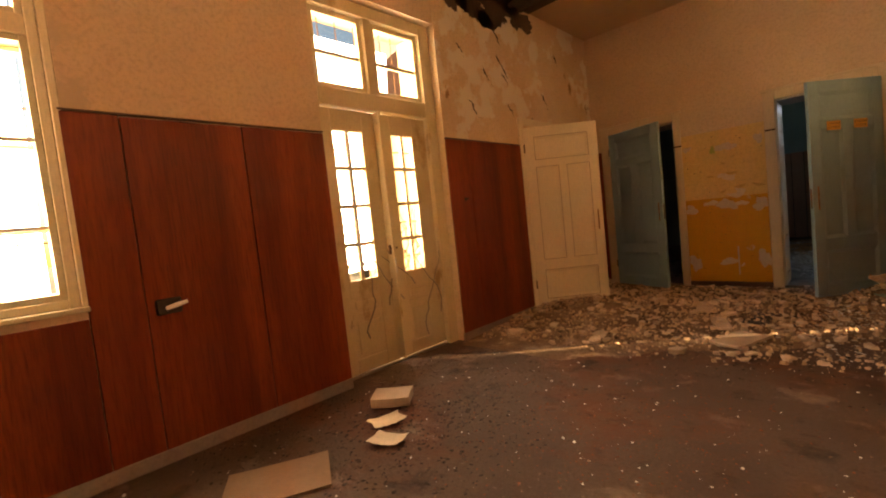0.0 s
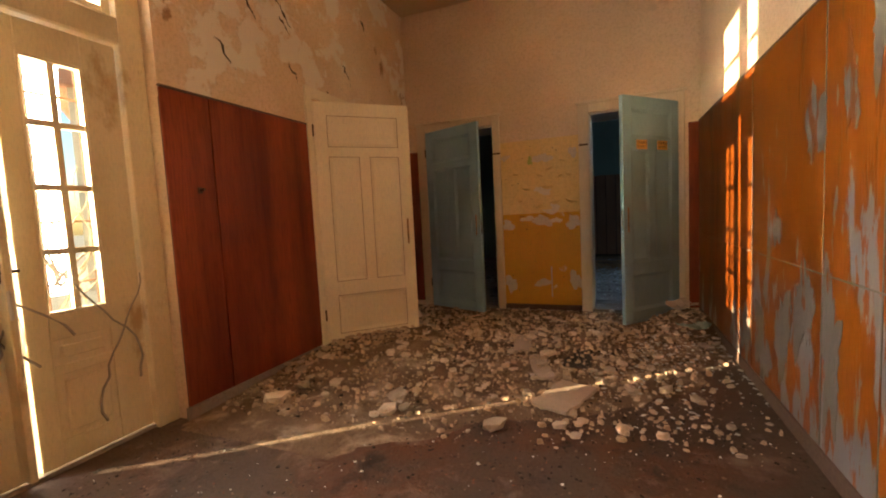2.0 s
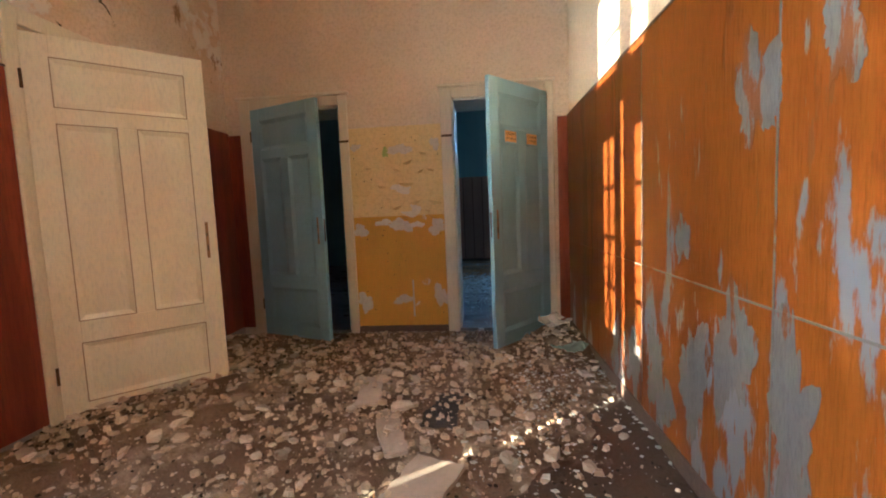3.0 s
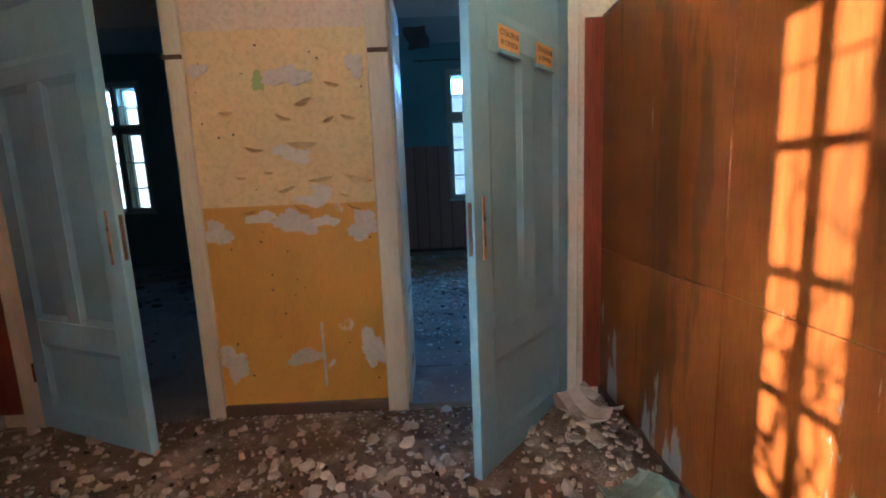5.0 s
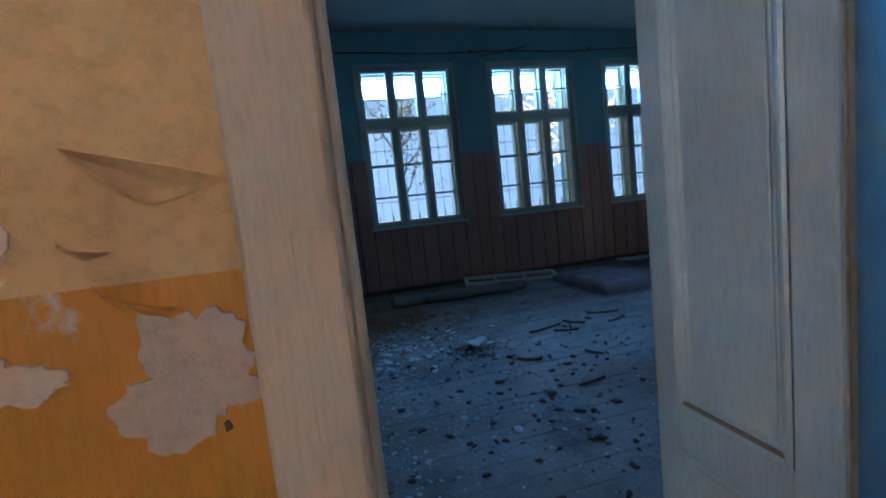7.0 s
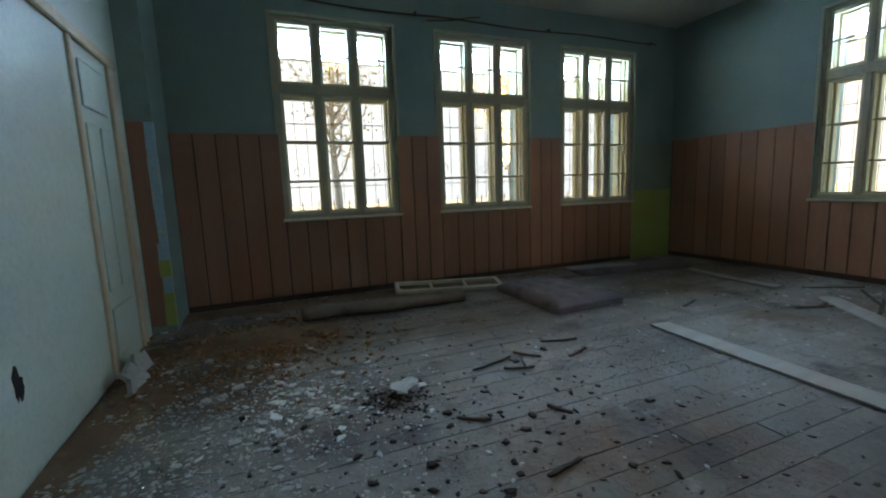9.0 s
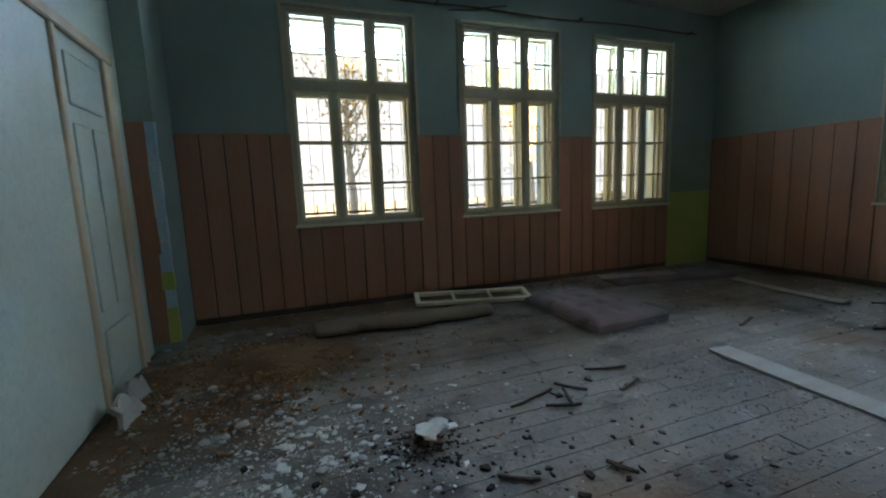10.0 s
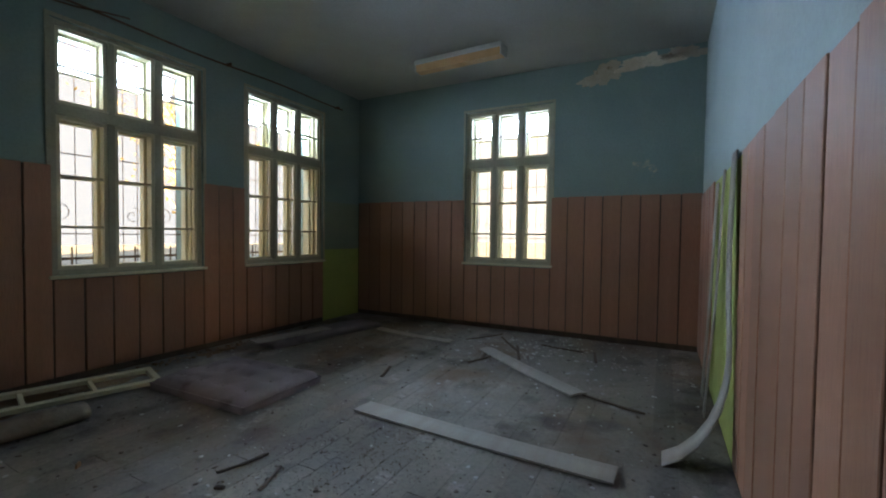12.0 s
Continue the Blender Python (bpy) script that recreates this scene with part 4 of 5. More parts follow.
def scatter(name, label, category, n, place, size, material, flat, seed, kind="stuff", base=None):
    """Many small lumps or flakes in one mesh; place(rng) gives x, y and the ground's height."""
    rng = random.Random(seed)
    verts, faces = [], []
    for _ in range(n):
        x, y, z = place(rng)
        r = size[0] * 0.6 * (size[1] * 2.1 / size[0]) ** (rng.random() ** 1.7)
        k = rng.choice((4, 5, 6))
        a0, tilt = rng.uniform(0, math.tau), rng.uniform(-0.35, 0.35)
        h = r * flat * rng.uniform(0.6, 1.2)
        o = len(verts)
        rad = [r * rng.uniform(0.45, 1.2) for _ in range(k)]
        asp, turn = rng.uniform(0.35, 1.0), rng.uniform(0, math.tau)
        ct, st = math.cos(turn), math.sin(turn)
        for lvl in (0, 1):
            for i in range(k):
                a = a0 + i * math.tau / k
                q = rad[i] * (1 if lvl == 0 else rng.uniform(0.55, 0.95))
                du, dv = q * math.cos(a), q * math.sin(a) * asp
                verts.append((x + du * ct - dv * st, y + du * st + dv * ct, z + lvl * h + q * math.cos(a) * tilt * flat + (0.15 * r * tilt if flat < 0.3 else 0)))
        faces.append(tuple(o + k + i for i in range(k)))
        for i in range(k):
            faces.append((o + i, o + (i + 1) % k, o + k + (i + 1) % k, o + k + i))
    me = bpy.data.meshes.new(name)
    me.from_pydata(verts, [], faces)
    me.materials.append(material)
    return tagged(new(name, me), label, category, "", kind)


def heap_spot(rng):
    while True:
        x, y = rng.uniform(-2.82, 0.36), rng.uniform(2.9, 6.35)
        line = 3.2 + 0.1 * (x + 2.8)
        p = min(1, 0.16 + mound_height(x, y) * 9 + (0.45 if 3.6 < y < 5.9 and x < 0.1 else 0) + (0.35 if x < -1.5 and 3.3 < y < 4.8 else 0) - (0.5 if y < line else 0))
        if rng.random() < p:
            return x, y, mound_height(x, y)


def hall_spot(rng):
    return rng.uniform(-2.8, 0.36), rng.uniform(0.2, 6.3), 0.0


M_PINKCH = surf("dusty_pale_flakes", (0.44, 0.34, 0.27), (0.56, 0.46, 0.37), 7.0, rough=0.95, bump=0.4)
M_MIXR = surf("mixed_plaster_crumbs", (0.42, 0.28, 0.17), (0.64, 0.50, 0.35), 14.0, rough=0.97, bump=0.6, fine=80)
scatter("plaster_crumbs", "small crumbs of fallen plaster", "rubble", 6500, heap_spot, (0.005, 0.026), M_MIXR, 0.8, 1)
scatter("plaster_flakes", "pale flakes of limewash on the floor", "rubble", 1300, heap_spot, (0.006, 0.026), M_PINKCH, 0.16, 2)
scatter("dust_flakes", "tiny pale flakes across the hall floor", "rubble", 700, hall_spot, (0.004, 0.011), M_CHIP, 0.3, 3)
scatter("dark_crumbs", "dark crumbs and leaf litter in the hall", "litter", 3600, lambda r: (min(max(r.gauss(-1.5, 0.8), -2.84), 0.36), r.gauss(3.6, 0.32), 0.0), (0.002, 0.012), M_BLACKLIT, 0.2, 4)
scatter("dark_crumbs", "dark soil crumbs beside the entrance door", "litter", 4500, lambda r: (min(max(r.gauss(-1.95, 0.38), -2.84), 0.3), r.gauss(1.6, 0.5), 0.0), (0.002, 0.013), M_BLACKLIT, 0.15, 5)
scatter("limewash_flakes", "dense white flakes of limewash near the doors", "rubble", 1800, lambda r: (min(r.gauss(-0.3, 0.4), 0.38), min(r.gauss(5.2, 0.6), 6.35), mound_height(0, 5) + 0.002), (0.006, 0.02), M_CHIP, 0.2, 7)
scatter("plaster_crumbs", "plaster crumbs behind the open blue door", "rubble", 350, lambda r: (min(max(r.gauss(0.22, 0.13), -0.1), 0.38), min(r.gauss(5.9, 0.25), 6.35), 0.04), (0.014, 0.045), M_PINKCH, 0.3, 6)

rng = random.Random(21)
shapes = [mesh_of("plaster_chunk", chunk(1.0, 100 + i), M_RUBBLE) for i in range(12)]
for i in range(250):
    x, y, z = heap_spot(rng)
    if y < 3.3:
        continue
    ob = new("plaster_chunk", shapes[i % 12])
    r = rng.uniform(0.016, 0.052) * (1.4 if i % 11 == 0 else 1)
    ob.matrix_basis = pose(x, y, z - 0.004, rng.uniform(-14, 14), rng.uniform(-14, 14), rng.uniform(0, 360)) @ Matrix.Scale(r, 4)
    tagged(ob, "pale angular lump of fallen plaster on the hall floor", "rubble", "fallen plaster lumps")
for x, y, r, lab in ((-1.05, 3.53, 0.085, "pale broken brick end lying on the floor"), (-1.75, 3.72, 0.10, "large pale plaster lump on dark litter"), (-2.5, 3.45, 0.12, "curved slab of fallen plaster")):
    ob = new("plaster_chunk", shapes[int(r * 100) % 12])
    ob.matrix_basis = pose(x, y, 0, 0, 0, 40 * x) @ Matrix.Scale(r, 4)
    tagged(ob, lab, "rubble", "fallen plaster lumps")


def sheet(name, label, category, cx, cy, z, w, l, rot, thick, material, seed=0, warp=0.01, rag=0.0, group=""):
    """A thin board or paper that lies, slightly warped, on the floor."""
    rng = random.Random(seed)
    bm = bmesh.new()
    n = 8
    rows = []
    for i in range(n + 1):
        row = []
        for j in range(5):
            u, v = i / n - 0.5, j / 4 - 0.5
            ex = rng.uniform(-rag, rag) if i in (0, n) or j in (0, 4) else 0
            row.append(bm.verts.new((u * l + ex, v * w + (rng.uniform(-rag, rag) if j in (0, 4) else 0), warp * (u * u * 4 + 0.5 * math.sin(6 * v + seed)) + warp)))
        rows.append(row)
    for i in range(n):
        for j in range(4):
            bm.faces.new((rows[i][j], rows[i + 1][j], rows[i + 1][j + 1], rows[i][j + 1]))
    ext = bmesh.ops.extrude_face_region(bm, geom=bm.faces[:])
    bmesh.ops.translate(bm, verts=[g for g in ext["geom"] if isinstance(g, bmesh.types.BMVert)], vec=(0, 0, thick))
    bmesh.ops.recalc_face_normals(bm, faces=bm.faces[:])
    ob = solid(name, bm, material, label, category, "", group)
    ob.matrix_basis = pose(cx, cy, z, 0, 0, rot)
    return ob


M_BOARD = surf("brown_hardboard", (0.30, 0.20, 0.12), (0.24, 0.15, 0.09), 3.0, rough=0.8, bump=0.2)
M_PALEB = surf("pale_dusty_board", (0.48, 0.37, 0.28), (0.40, 0.30, 0.22), 3.0, rough=0.85, bump=0.3)
sheet("board_piece", "dusty brown hardboard piece on the floor", "board", -2.12, 0.82, 0, 0.34, 0.50, 62, 0.012, M_BOARD, 1, 0.003)
sheet("board_piece", "dusty cardboard slab leaning on litter", "board", -2.34, 1.74, 0.015, 0.20, 0.26, 40, 0.06, M_PALEB, 2, 0.004)
sheet("paper_sheet", "yellowed torn paper on the hall floor", "paper", -2.13, 1.52, 0.012, 0.14, 0.2, 75, 0.002, M_PAPER, 3, 0.014, 0.012)
sheet("paper_sheet", "yellowed folded paper on the hall floor", "paper", -1.95, 1.38, 0.008, 0.13, 0.19, 20, 0.002, M_PAPER, 4, 0.01, 0.004)
sheet("board_piece", "flat pale board among rubble", "board", -0.72, 3.98, 0.012, 0.24, 0.42, 70, 0.02, M_PALEB, 5, 0.003, 0.01)
sheet("board_piece", "narrow pale board among rubble", "board", -0.93, 4.42, 0.03, 0.12, 0.45, 110, 0.02, M_PALEB, 6, 0.003, 0.01)
sheet("board_piece", "rusty brown board among rubble", "board", -0.68, 4.68, 0.02, 0.2, 0.4, 85, 0.015, M_DEB, 7, 0.006, 0.01)
sheet("board_piece", "pale broken board among rubble", "board", -1.15, 4.85, 0.06, 0.14, 0.4, 100, 0.02, M_PALEB, 8, 0.004, 0.012)
sheet("cloth_scrap", "dirty green cloth scrap behind the open door", "cloth", 0.22, 5.55, 0.07, 0.16, 0.22, 30, 0.006, surf("dirty_green_cloth", (0.20, 0.27, 0.21), (0.30, 0.34, 0.27), 6.0, rough=0.95, bump=0.5), 9, 0.03, 0.02)
sheet("paper_sheet", "crumpled brown paper behind the open door", "paper", 0.18, 6.0, 0.12, 0.2, 0.26, 110, 0.003, M_PALEB, 10, 0.05, 0.03)
# electrical things on the hall wall
sw = thing("wall_socket", "broken dark wall socket with white lever", "socket")
part("back_box", boxm(XL + 0.016, XL + 0.035, 0.56, 0.69, 0.85, 0.94, 0.008), M_INK, sw)
part("lever", tube([(XL + 0.035, 0.61, 0.885), (XL + 0.07, 0.66, 0.90), (XL + 0.075, 0.71, 0.91)], [0.012, 0.014, 0.01], 8), M_CHIP, sw, "white porcelain lever")
hk = thing("wall_hook", "small dark iron hook on the boards", "hook")
part("plate", boxm(XL + 0.016, XL + 0.024, 3.31, 3.345, 1.40, 1.44, 0.003), M_RUST, hk)
part("peg", tube([(XL + 0.024, 3.327, 1.42), (XL + 0.06, 3.327, 1.425)], 0.009, 6), M_RUST, hk)
# collapsed ceiling edge: a flat dark sheet paints the shade inside the opening
solid("ceiling_hole", boxm(XL + 0.006, -1.9, 3.2, 4.9, HC - 0.012, HC - 0.002), M_LATH_SHADE, "dark sheet painting the shade of a ceiling opening behind bare timber", "ceiling hole", "structure")
rng = random.Random(8)
for i in range(7):
    y = 3.3 + i * 0.23
    ob = solid("lath", boxm(XL + 0.01, -1.95, y, y + 0.05, HC - 0.045, HC - 0.014, 0.003), M_LATH_SHADE, "broken dark ceiling lath", "lath", "structure")
# Ragged dark patches on the wall below the ceiling edge.
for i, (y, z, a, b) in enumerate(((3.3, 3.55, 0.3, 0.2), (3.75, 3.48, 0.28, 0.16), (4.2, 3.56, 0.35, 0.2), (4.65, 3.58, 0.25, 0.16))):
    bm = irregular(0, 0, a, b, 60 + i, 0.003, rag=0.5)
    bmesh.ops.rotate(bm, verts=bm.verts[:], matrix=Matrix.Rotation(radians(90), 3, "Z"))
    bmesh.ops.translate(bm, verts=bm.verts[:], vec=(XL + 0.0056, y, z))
    solid("bare_wall", bm, M_LATH_SHADE, "ragged dark patch on the wall below the broken ceiling", "wall", "structure")
# curling paint and cracks on the stained plaster
for i in range(12):
    y, z, s = rng.uniform(3.3, 5.6), rng.uniform(2.3, 3.4), rng.uniform(0.05, 0.16)
    pts = [(XL + 0.006 + 0.006 * math.sin(k), y + s * (k / 6 - 0.5) + rng.uniform(-0.02, 0.02), z + s * 1.2 * (0.5 - k / 6) + rng.uniform(-0.02, 0.02)) for k in range(7)]
    solid("wall_crack", tube(pts, [0.002, 0.006, 0.009, 0.007, 0.008, 0.005, 0.002], 5), M_LATH_SHADE, "dark curled paint edge on the plaster", "wall damage", "structure")

# ---- classroom ----
rng = random.Random(31)
floor2 = bpy.data.objects["floor_room"]
for i in range(36):
    y0 = YD + 0.01 + i * 0.138
    xs = [XA + 0.01, rng.uniform(0.6, 4.2), XB - 0.02]
    for a, b in zip(xs, xs[1:]):
        part("floor_board", boxm(a + 0.002, b - 0.002, y0 + 0.0011, y0 + 0.1369, Z2 - 0.01, Z2 + 0.006 + rng.uniform(-0.0008, 0.0008)), M_FLOOR2, floor2)
ZF = Z2 + 0.008


def mattress(name, label, w, l, h, m, tufts):
    ob = thing(name, label, "mattress", m)
    bm = bmesh.new()
    nx_, ny_ = 26, 34

    def top(u, v):
        edge = min(1, 9 * min(u, 1 - u, v, 1 - v)) ** 0.5
        z = h * (0.45 + 0.55 * edge) + 0.008 * noise.noise(Vector((u * 6, v * 6, 1)))
        for tu, tv in tufts:
            z -= 0.022 * math.exp(-(((u - tu) * w) ** 2 + ((v - tv) * l) ** 2) / 0.0028)
        return z
    g = [[bm.verts.new((u / nx_ * w, v / ny_ * l, top(u / nx_, v / ny_))) for v in range(ny_ + 1)] for u in range(nx_ + 1)]
    for i in range(nx_):
        for j in range(ny_):
            bm.faces.new((g[i][j], g[i + 1][j], g[i + 1][j + 1], g[i][j + 1]))
    rim = [e for e in bm.edges if e.is_boundary]
    ext = bmesh.ops.extrude_edge_only(bm, edges=rim)
    for v in ext["geom"]:
        if isinstance(v, bmesh.types.BMVert):
            v.co.z = 0
    bmesh.ops.recalc_face_normals(bm, faces=bm.faces[:])
    part("ticking", bm, M_TICK, ob, smooth=True)
    part("piping", tube([(0, 0, h * 0.45), (w, 0, h * 0.45), (w, l, h * 0.45), (0, l, h * 0.45), (0, 0, h * 0.45)], 0.007, 6), M_TICK, ob)
    for tu, tv in tufts:
        part("tuft_button", chunk(0.012, 5), M_DEB, ob).location = (tu * w, tv * l, top(tu, tv) - 0.004)
    return ob


TUFTS = [(a, b) for a in (0.2, 0.5, 0.8) for b in (0.15, 0.38, 0.62, 0.85)]
mattress("mattress", "stained grey tufted mattress lying on the floor", 0.80, 1.12, 0.12, pose(2.09, 9.93, ZF, 0, 0, 1), TUFTS)
mattress("mattress", "thin stained grey mattress by the wall", 1.65, 0.36, 0.09, pose(3.44, 11.16, ZF, 0, 0, -11), [])
sheet("board_piece", "grey board lying on the thin mattress", "board", 3.80, 11.24, ZF + 0.078, 0.2, 1.0, -11, 0.012, M_WOOD, 12, 0.004)
roll = []
for k in range(24):
    u = k / 23
    roll.append((-0.12 + 1.66 * u, 10.93 - 0.06 * u + 0.012 * math.sin(9 * u), ZF + 0.055))
bm = tube(roll, [0.062 + 0.008 * math.sin(7 * k) for k in range(24)], 14)
for v in bm.verts:
    v.co.z = max(v.co.z, ZF)
    v.co.y = 10.90 + (v.co.y - 10.90) * 1.7
solid("rolled_mat", bm, surf("tan_dirty_felt", (0.26, 0.20, 0.145), (0.19, 0.14, 0.10), 3.0, rough=0.97, bump=0.6, patches=[((0.11, 0.08, 0.055), 3.0, 0.58, V, 0, 0)], soft=0.5), "dirty tan rolled mat lying along the wall", "mat", smooth=True)
wf = thing("window_sash", "pale yellow loose window sash lying by the wall", "window sash", pose(0.93, 11.34, ZF + 0.035, 8, 1, -12))
for a, b, c, e in ((0, 1.28, 0, 0.05), (0, 1.28, 0.27, 0.32), (0, 0.05, 0.05, 0.27), (1.23, 1.28, 0.05, 0.27)):
    part("sash_rail" if b - a > 1 else "sash_stile", boxm(a, b, c, e, 0, 0.04, 0.004), M_WIN, wf)
for x in (0.41, 0.82):
    part("glazing_bar", boxm(x, x + 0.03, 0.05, 0.27, 0.006, 0.034, 0.003), M_WIN, wf)
sheet("plank", "long pale fibreboard strip across the floor", "plank", 2.57, 8.37, ZF, 0.19, 1.8, 87, 0.012, M_WOOD, 13, 0.006)
sheet("plank", "pale fibreboard strip lying aslant", "plank", 4.14, 8.46, ZF, 0.17, 1.55, 51, 0.012, M_WOOD, 14, 0.01)
sheet("plank", "long warped pale strip by the far boards", "plank", 4.76, 10.12, ZF, 0.13, 1.2, 83, 0.012, M_WOOD, 15, 0.014)
for k, (x, y, r_, l) in enumerate(((4.7, 8.7, 20, 0.6), (5.0, 8.9, 35, 0.7), (4.5, 9.0, 10, 0.5), (5.1, 8.3, 80, 0.5), (3.6, 7.6, 70, 0.5), (4.9, 7.9, 10, 0.4), (5.2, 9.3, 150, 0.6), (4.3, 8.95, 160, 0.5), (3.4, 9.6, 20, 0.3))):
    sheet("batten", "thin dark broken wooden batten on the floor", "batten", x, y, ZF, 0.026, l, r_, 0.010, M_LATH_SHADE, 20 + k, 0.004, 0.004, "broken battens")
# broken dark frame and sticks
for k, (x, y, r_, l) in enumerate(((0.98, 9.2, 15, 0.34), (1.18, 9.12, 70, 0.22), (1.27, 9.22, 130, 0.2), (1.1, 9.05, 160, 0.2), (1.65, 9.35, 165, 0.28), (1.62, 9.1, 20, 0.22), (0.55, 8.62, 150, 0.18), (0.72, 8.1, 10, 0.2), (1.0, 8.5, 120, 0.14))):
    sheet("stick", "dark broken stick on the dusty floor", "stick", x, y, ZF, 0.018, l, r_, 0.010, M_DEB, 40 + k, 0.005, 0.004, "broken sticks")
M_BLACKSOIL = surf("dark_brown_soil", (0.075, 0.045, 0.028), (0.12, 0.075, 0.047), 7.0, rough=0.97, bump=0.5)
# litter: dark pile with pale scrap, flakes, brown rubble
pile = scatter("litter_pile", "dark pile of leaves and dirt", "litter", 620, lambda r: (r.gauss(0.22, 0.13), r.gauss(9.02, 0.11), ZF + max(0, 0.025 - 0.1 * r.random())), (0.004, 0.017), M_BLACKLIT, 0.3, 51)
sheet("paper_scrap", "pale blue white crumpled scrap on dark litter", "paper", 0.30, 9.08, ZF + 0.03, 0.14, 0.18, 30, 0.003, M_CHIP, 52, 0.014, 0.025)
scatter("limewash_flakes", "white flakes fallen along the pale wall", "rubble", 2400, lambda r: (min(max(r.gauss(-0.55, 0.42), -1.36), 1.0), r.gauss(8.9, 0.75), ZF), (0.005, 0.02), M_CHIP2, 0.16, 53)
scatter("limewash_flakes", "larger grey white plaster flakes", "rubble", 170, lambda r: (min(max(r.gauss(-0.5, 0.4), -1.36), 1.2), r.gauss(8.8, 0.8), ZF), (0.014, 0.04), M_CHIP2, 0.12, 54)
M_DIRT = surf("brown_corner_dirt", (0.15, 0.085, 0.042), (0.26, 0.165, 0.09), 3.0, rough=0.97, bump=1.0, fine=60, patches=[((0.30, 0.25, 0.17), 2.4, 0.56, V, 0, 0), ((0.09, 0.055, 0.03), 4.0, 0.60, V, 0, 0)], soft=0.6)


def dirt_height(x, y):
    """Height of the thin brown dirt that lies along the pale wall and the corner."""
    h = 0.040 * math.exp(-(((x + 0.45) / 0.62) ** 2 + ((y - 10.55) / 0.42) ** 2)) + 0.018 * math.exp(-(((x + 1.35) / 0.45) ** 2 + ((y - 9.4) / 1.1) ** 2))
    h += 0.022 * math.exp(-(((y - 11.65) / 0.22) ** 2)) * (1 if x < 2.2 else 0.4)
    return h + 0.012 * noise.noise(Vector((x * 2.5, y * 2.5, 7))) + 0.008 * noise.noise(Vector((x * 9, y * 9, 2))) - 0.012


bm = bmesh.new()
grid = [[bm.verts.new((XA + 0.015 + i * 0.05, 8.0 + j * 0.05, ZF + dirt_height(XA + 0.015 + i * 0.05, 8.0 + j * 0.05))) for j in range(77)] for i in range(100)]
for i in range(99):
    for j in range(76):
        bm.faces.new((grid[i][j], grid[i + 1][j], grid[i + 1][j + 1], grid[i][j + 1]))
solid("dirt_layer", bm, M_DIRT, "thin layer of brown dirt in the classroom corner", "dirt", "stuff", smooth=True)
scatter("brown_rubble", "brown brick crumbs near the corner", "rubble", 1900, lambda r: (min(max(r.gauss(-0.5, 0.45), -1.36), 1.2), min(r.gauss(10.35, 0.42), 11.7), ZF + 0.008), (0.006, 0.024), M_BROWN, 0.7, 55)
scatter("dark_litter", "dark leaves and crumbs across the classroom floor", "litter", 2600, lambda r: (r.uniform(-1.3, 5.6), r.uniform(7.0, 11.6), ZF), (0.004, 0.017), M_DEB, 0.3, 56)
scatter("dark_litter", "dark leaves near the doorway", "litter", 480, lambda r: (r.gauss(0.4, 0.6), r.gauss(8.2, 0.6), ZF), (0.009, 0.030), M_BLACKLIT, 0.3, 57)
scatter("pale_litter", "pale chips across the classroom floor", "litter", 1100, lambda r: (r.uniform(-1.3, 5.6), r.uniform(7.0, 11.6), ZF), (0.006, 0.018), M_CHIP2, 0.25, 58)
scatter("dirt_ridge", "dust and crumbs along the window wall", "rubble", 700, lambda r: (r.uniform(-1.15, 5.0), 11.8 - abs(r.gauss(0, 0.13)), ZF), (0.01, 0.03), M_SOIL, 0.5, 59)
scatter("next_room_litter", "dark litter on the next classroom floor", "litter", 350, lambda r: (r.uniform(-5, -1.75), r.uniform(7.0, 11.0), Z2), (0.02, 0.07), M_DEB, 0.25, 60)
scatter("soil_crumbs", "brown soil crumbs in the middle of the classroom", "litter", 5000, lambda r: (r.gauss(2.1, 0.45), r.gauss(8.9, 0.36), ZF), (0.0015, 0.006), M_BLACKSOIL, 0.5, 61)
scatter("plaster_flakes", "grey flakes near the far classroom wall", "rubble", 420, lambda r: (min(r.gauss(4.9, 0.55), 5.7), max(r.gauss(8.3, 0.6), 7.0), ZF), (0.008, 0.03), M_CHIP2, 0.14, 62)
scatter("plaster_flakes", "dense pale crumbs before the doorways", "rubble", 4200, lambda r: (min(max(r.gauss(-0.9, 0.75), -2.7), 0.37), min(r.gauss(5.75, 0.45), 6.38), 0.012), (0.003, 0.014), M_PINKCH, 0.3, 64)
scatter("soil_crumbs", "dark soil crumbs over the hall heap", "litter", 1800, heap_spot, (0.004, 0.016), M_BLACKLIT, 0.6, 63)
scatter("soil_crumbs", "fine brown soil crumbs across the hall floor", "litter", 2600, hall_spot, (0.002, 0.009), M_SOIL, 0.5, 65)
scatter("soil_crumbs", "fine dark soil along the entrance wall", "litter", 1800, lambda r: (min(-2.84 + abs(r.gauss(0, 0.35)), 0.2), r.uniform(0.6, 3.6), 0.0), (0.002, 0.010), M_BLACKLIT, 0.4, 66)
scatter("brown_rubble", "orange brown dust near the classroom corner", "rubble", 2200, lambda r: (min(max(r.gauss(-0.6, 0.4), -1.36), 1.0), min(r.gauss(10.4, 0.45), 11.7), ZF + 0.008), (0.003, 0.010), M_BROWN, 0.5, 67)
scatter("limewash_flakes", "fine white flakes near the pale wall", "rubble", 2600, lambda r: (min(max(r.gauss(-0.5, 0.45), -1.36), 1.2), r.gauss(8.9, 0.8), ZF), (0.002, 0.009), M_CHIP, 0.3, 68)
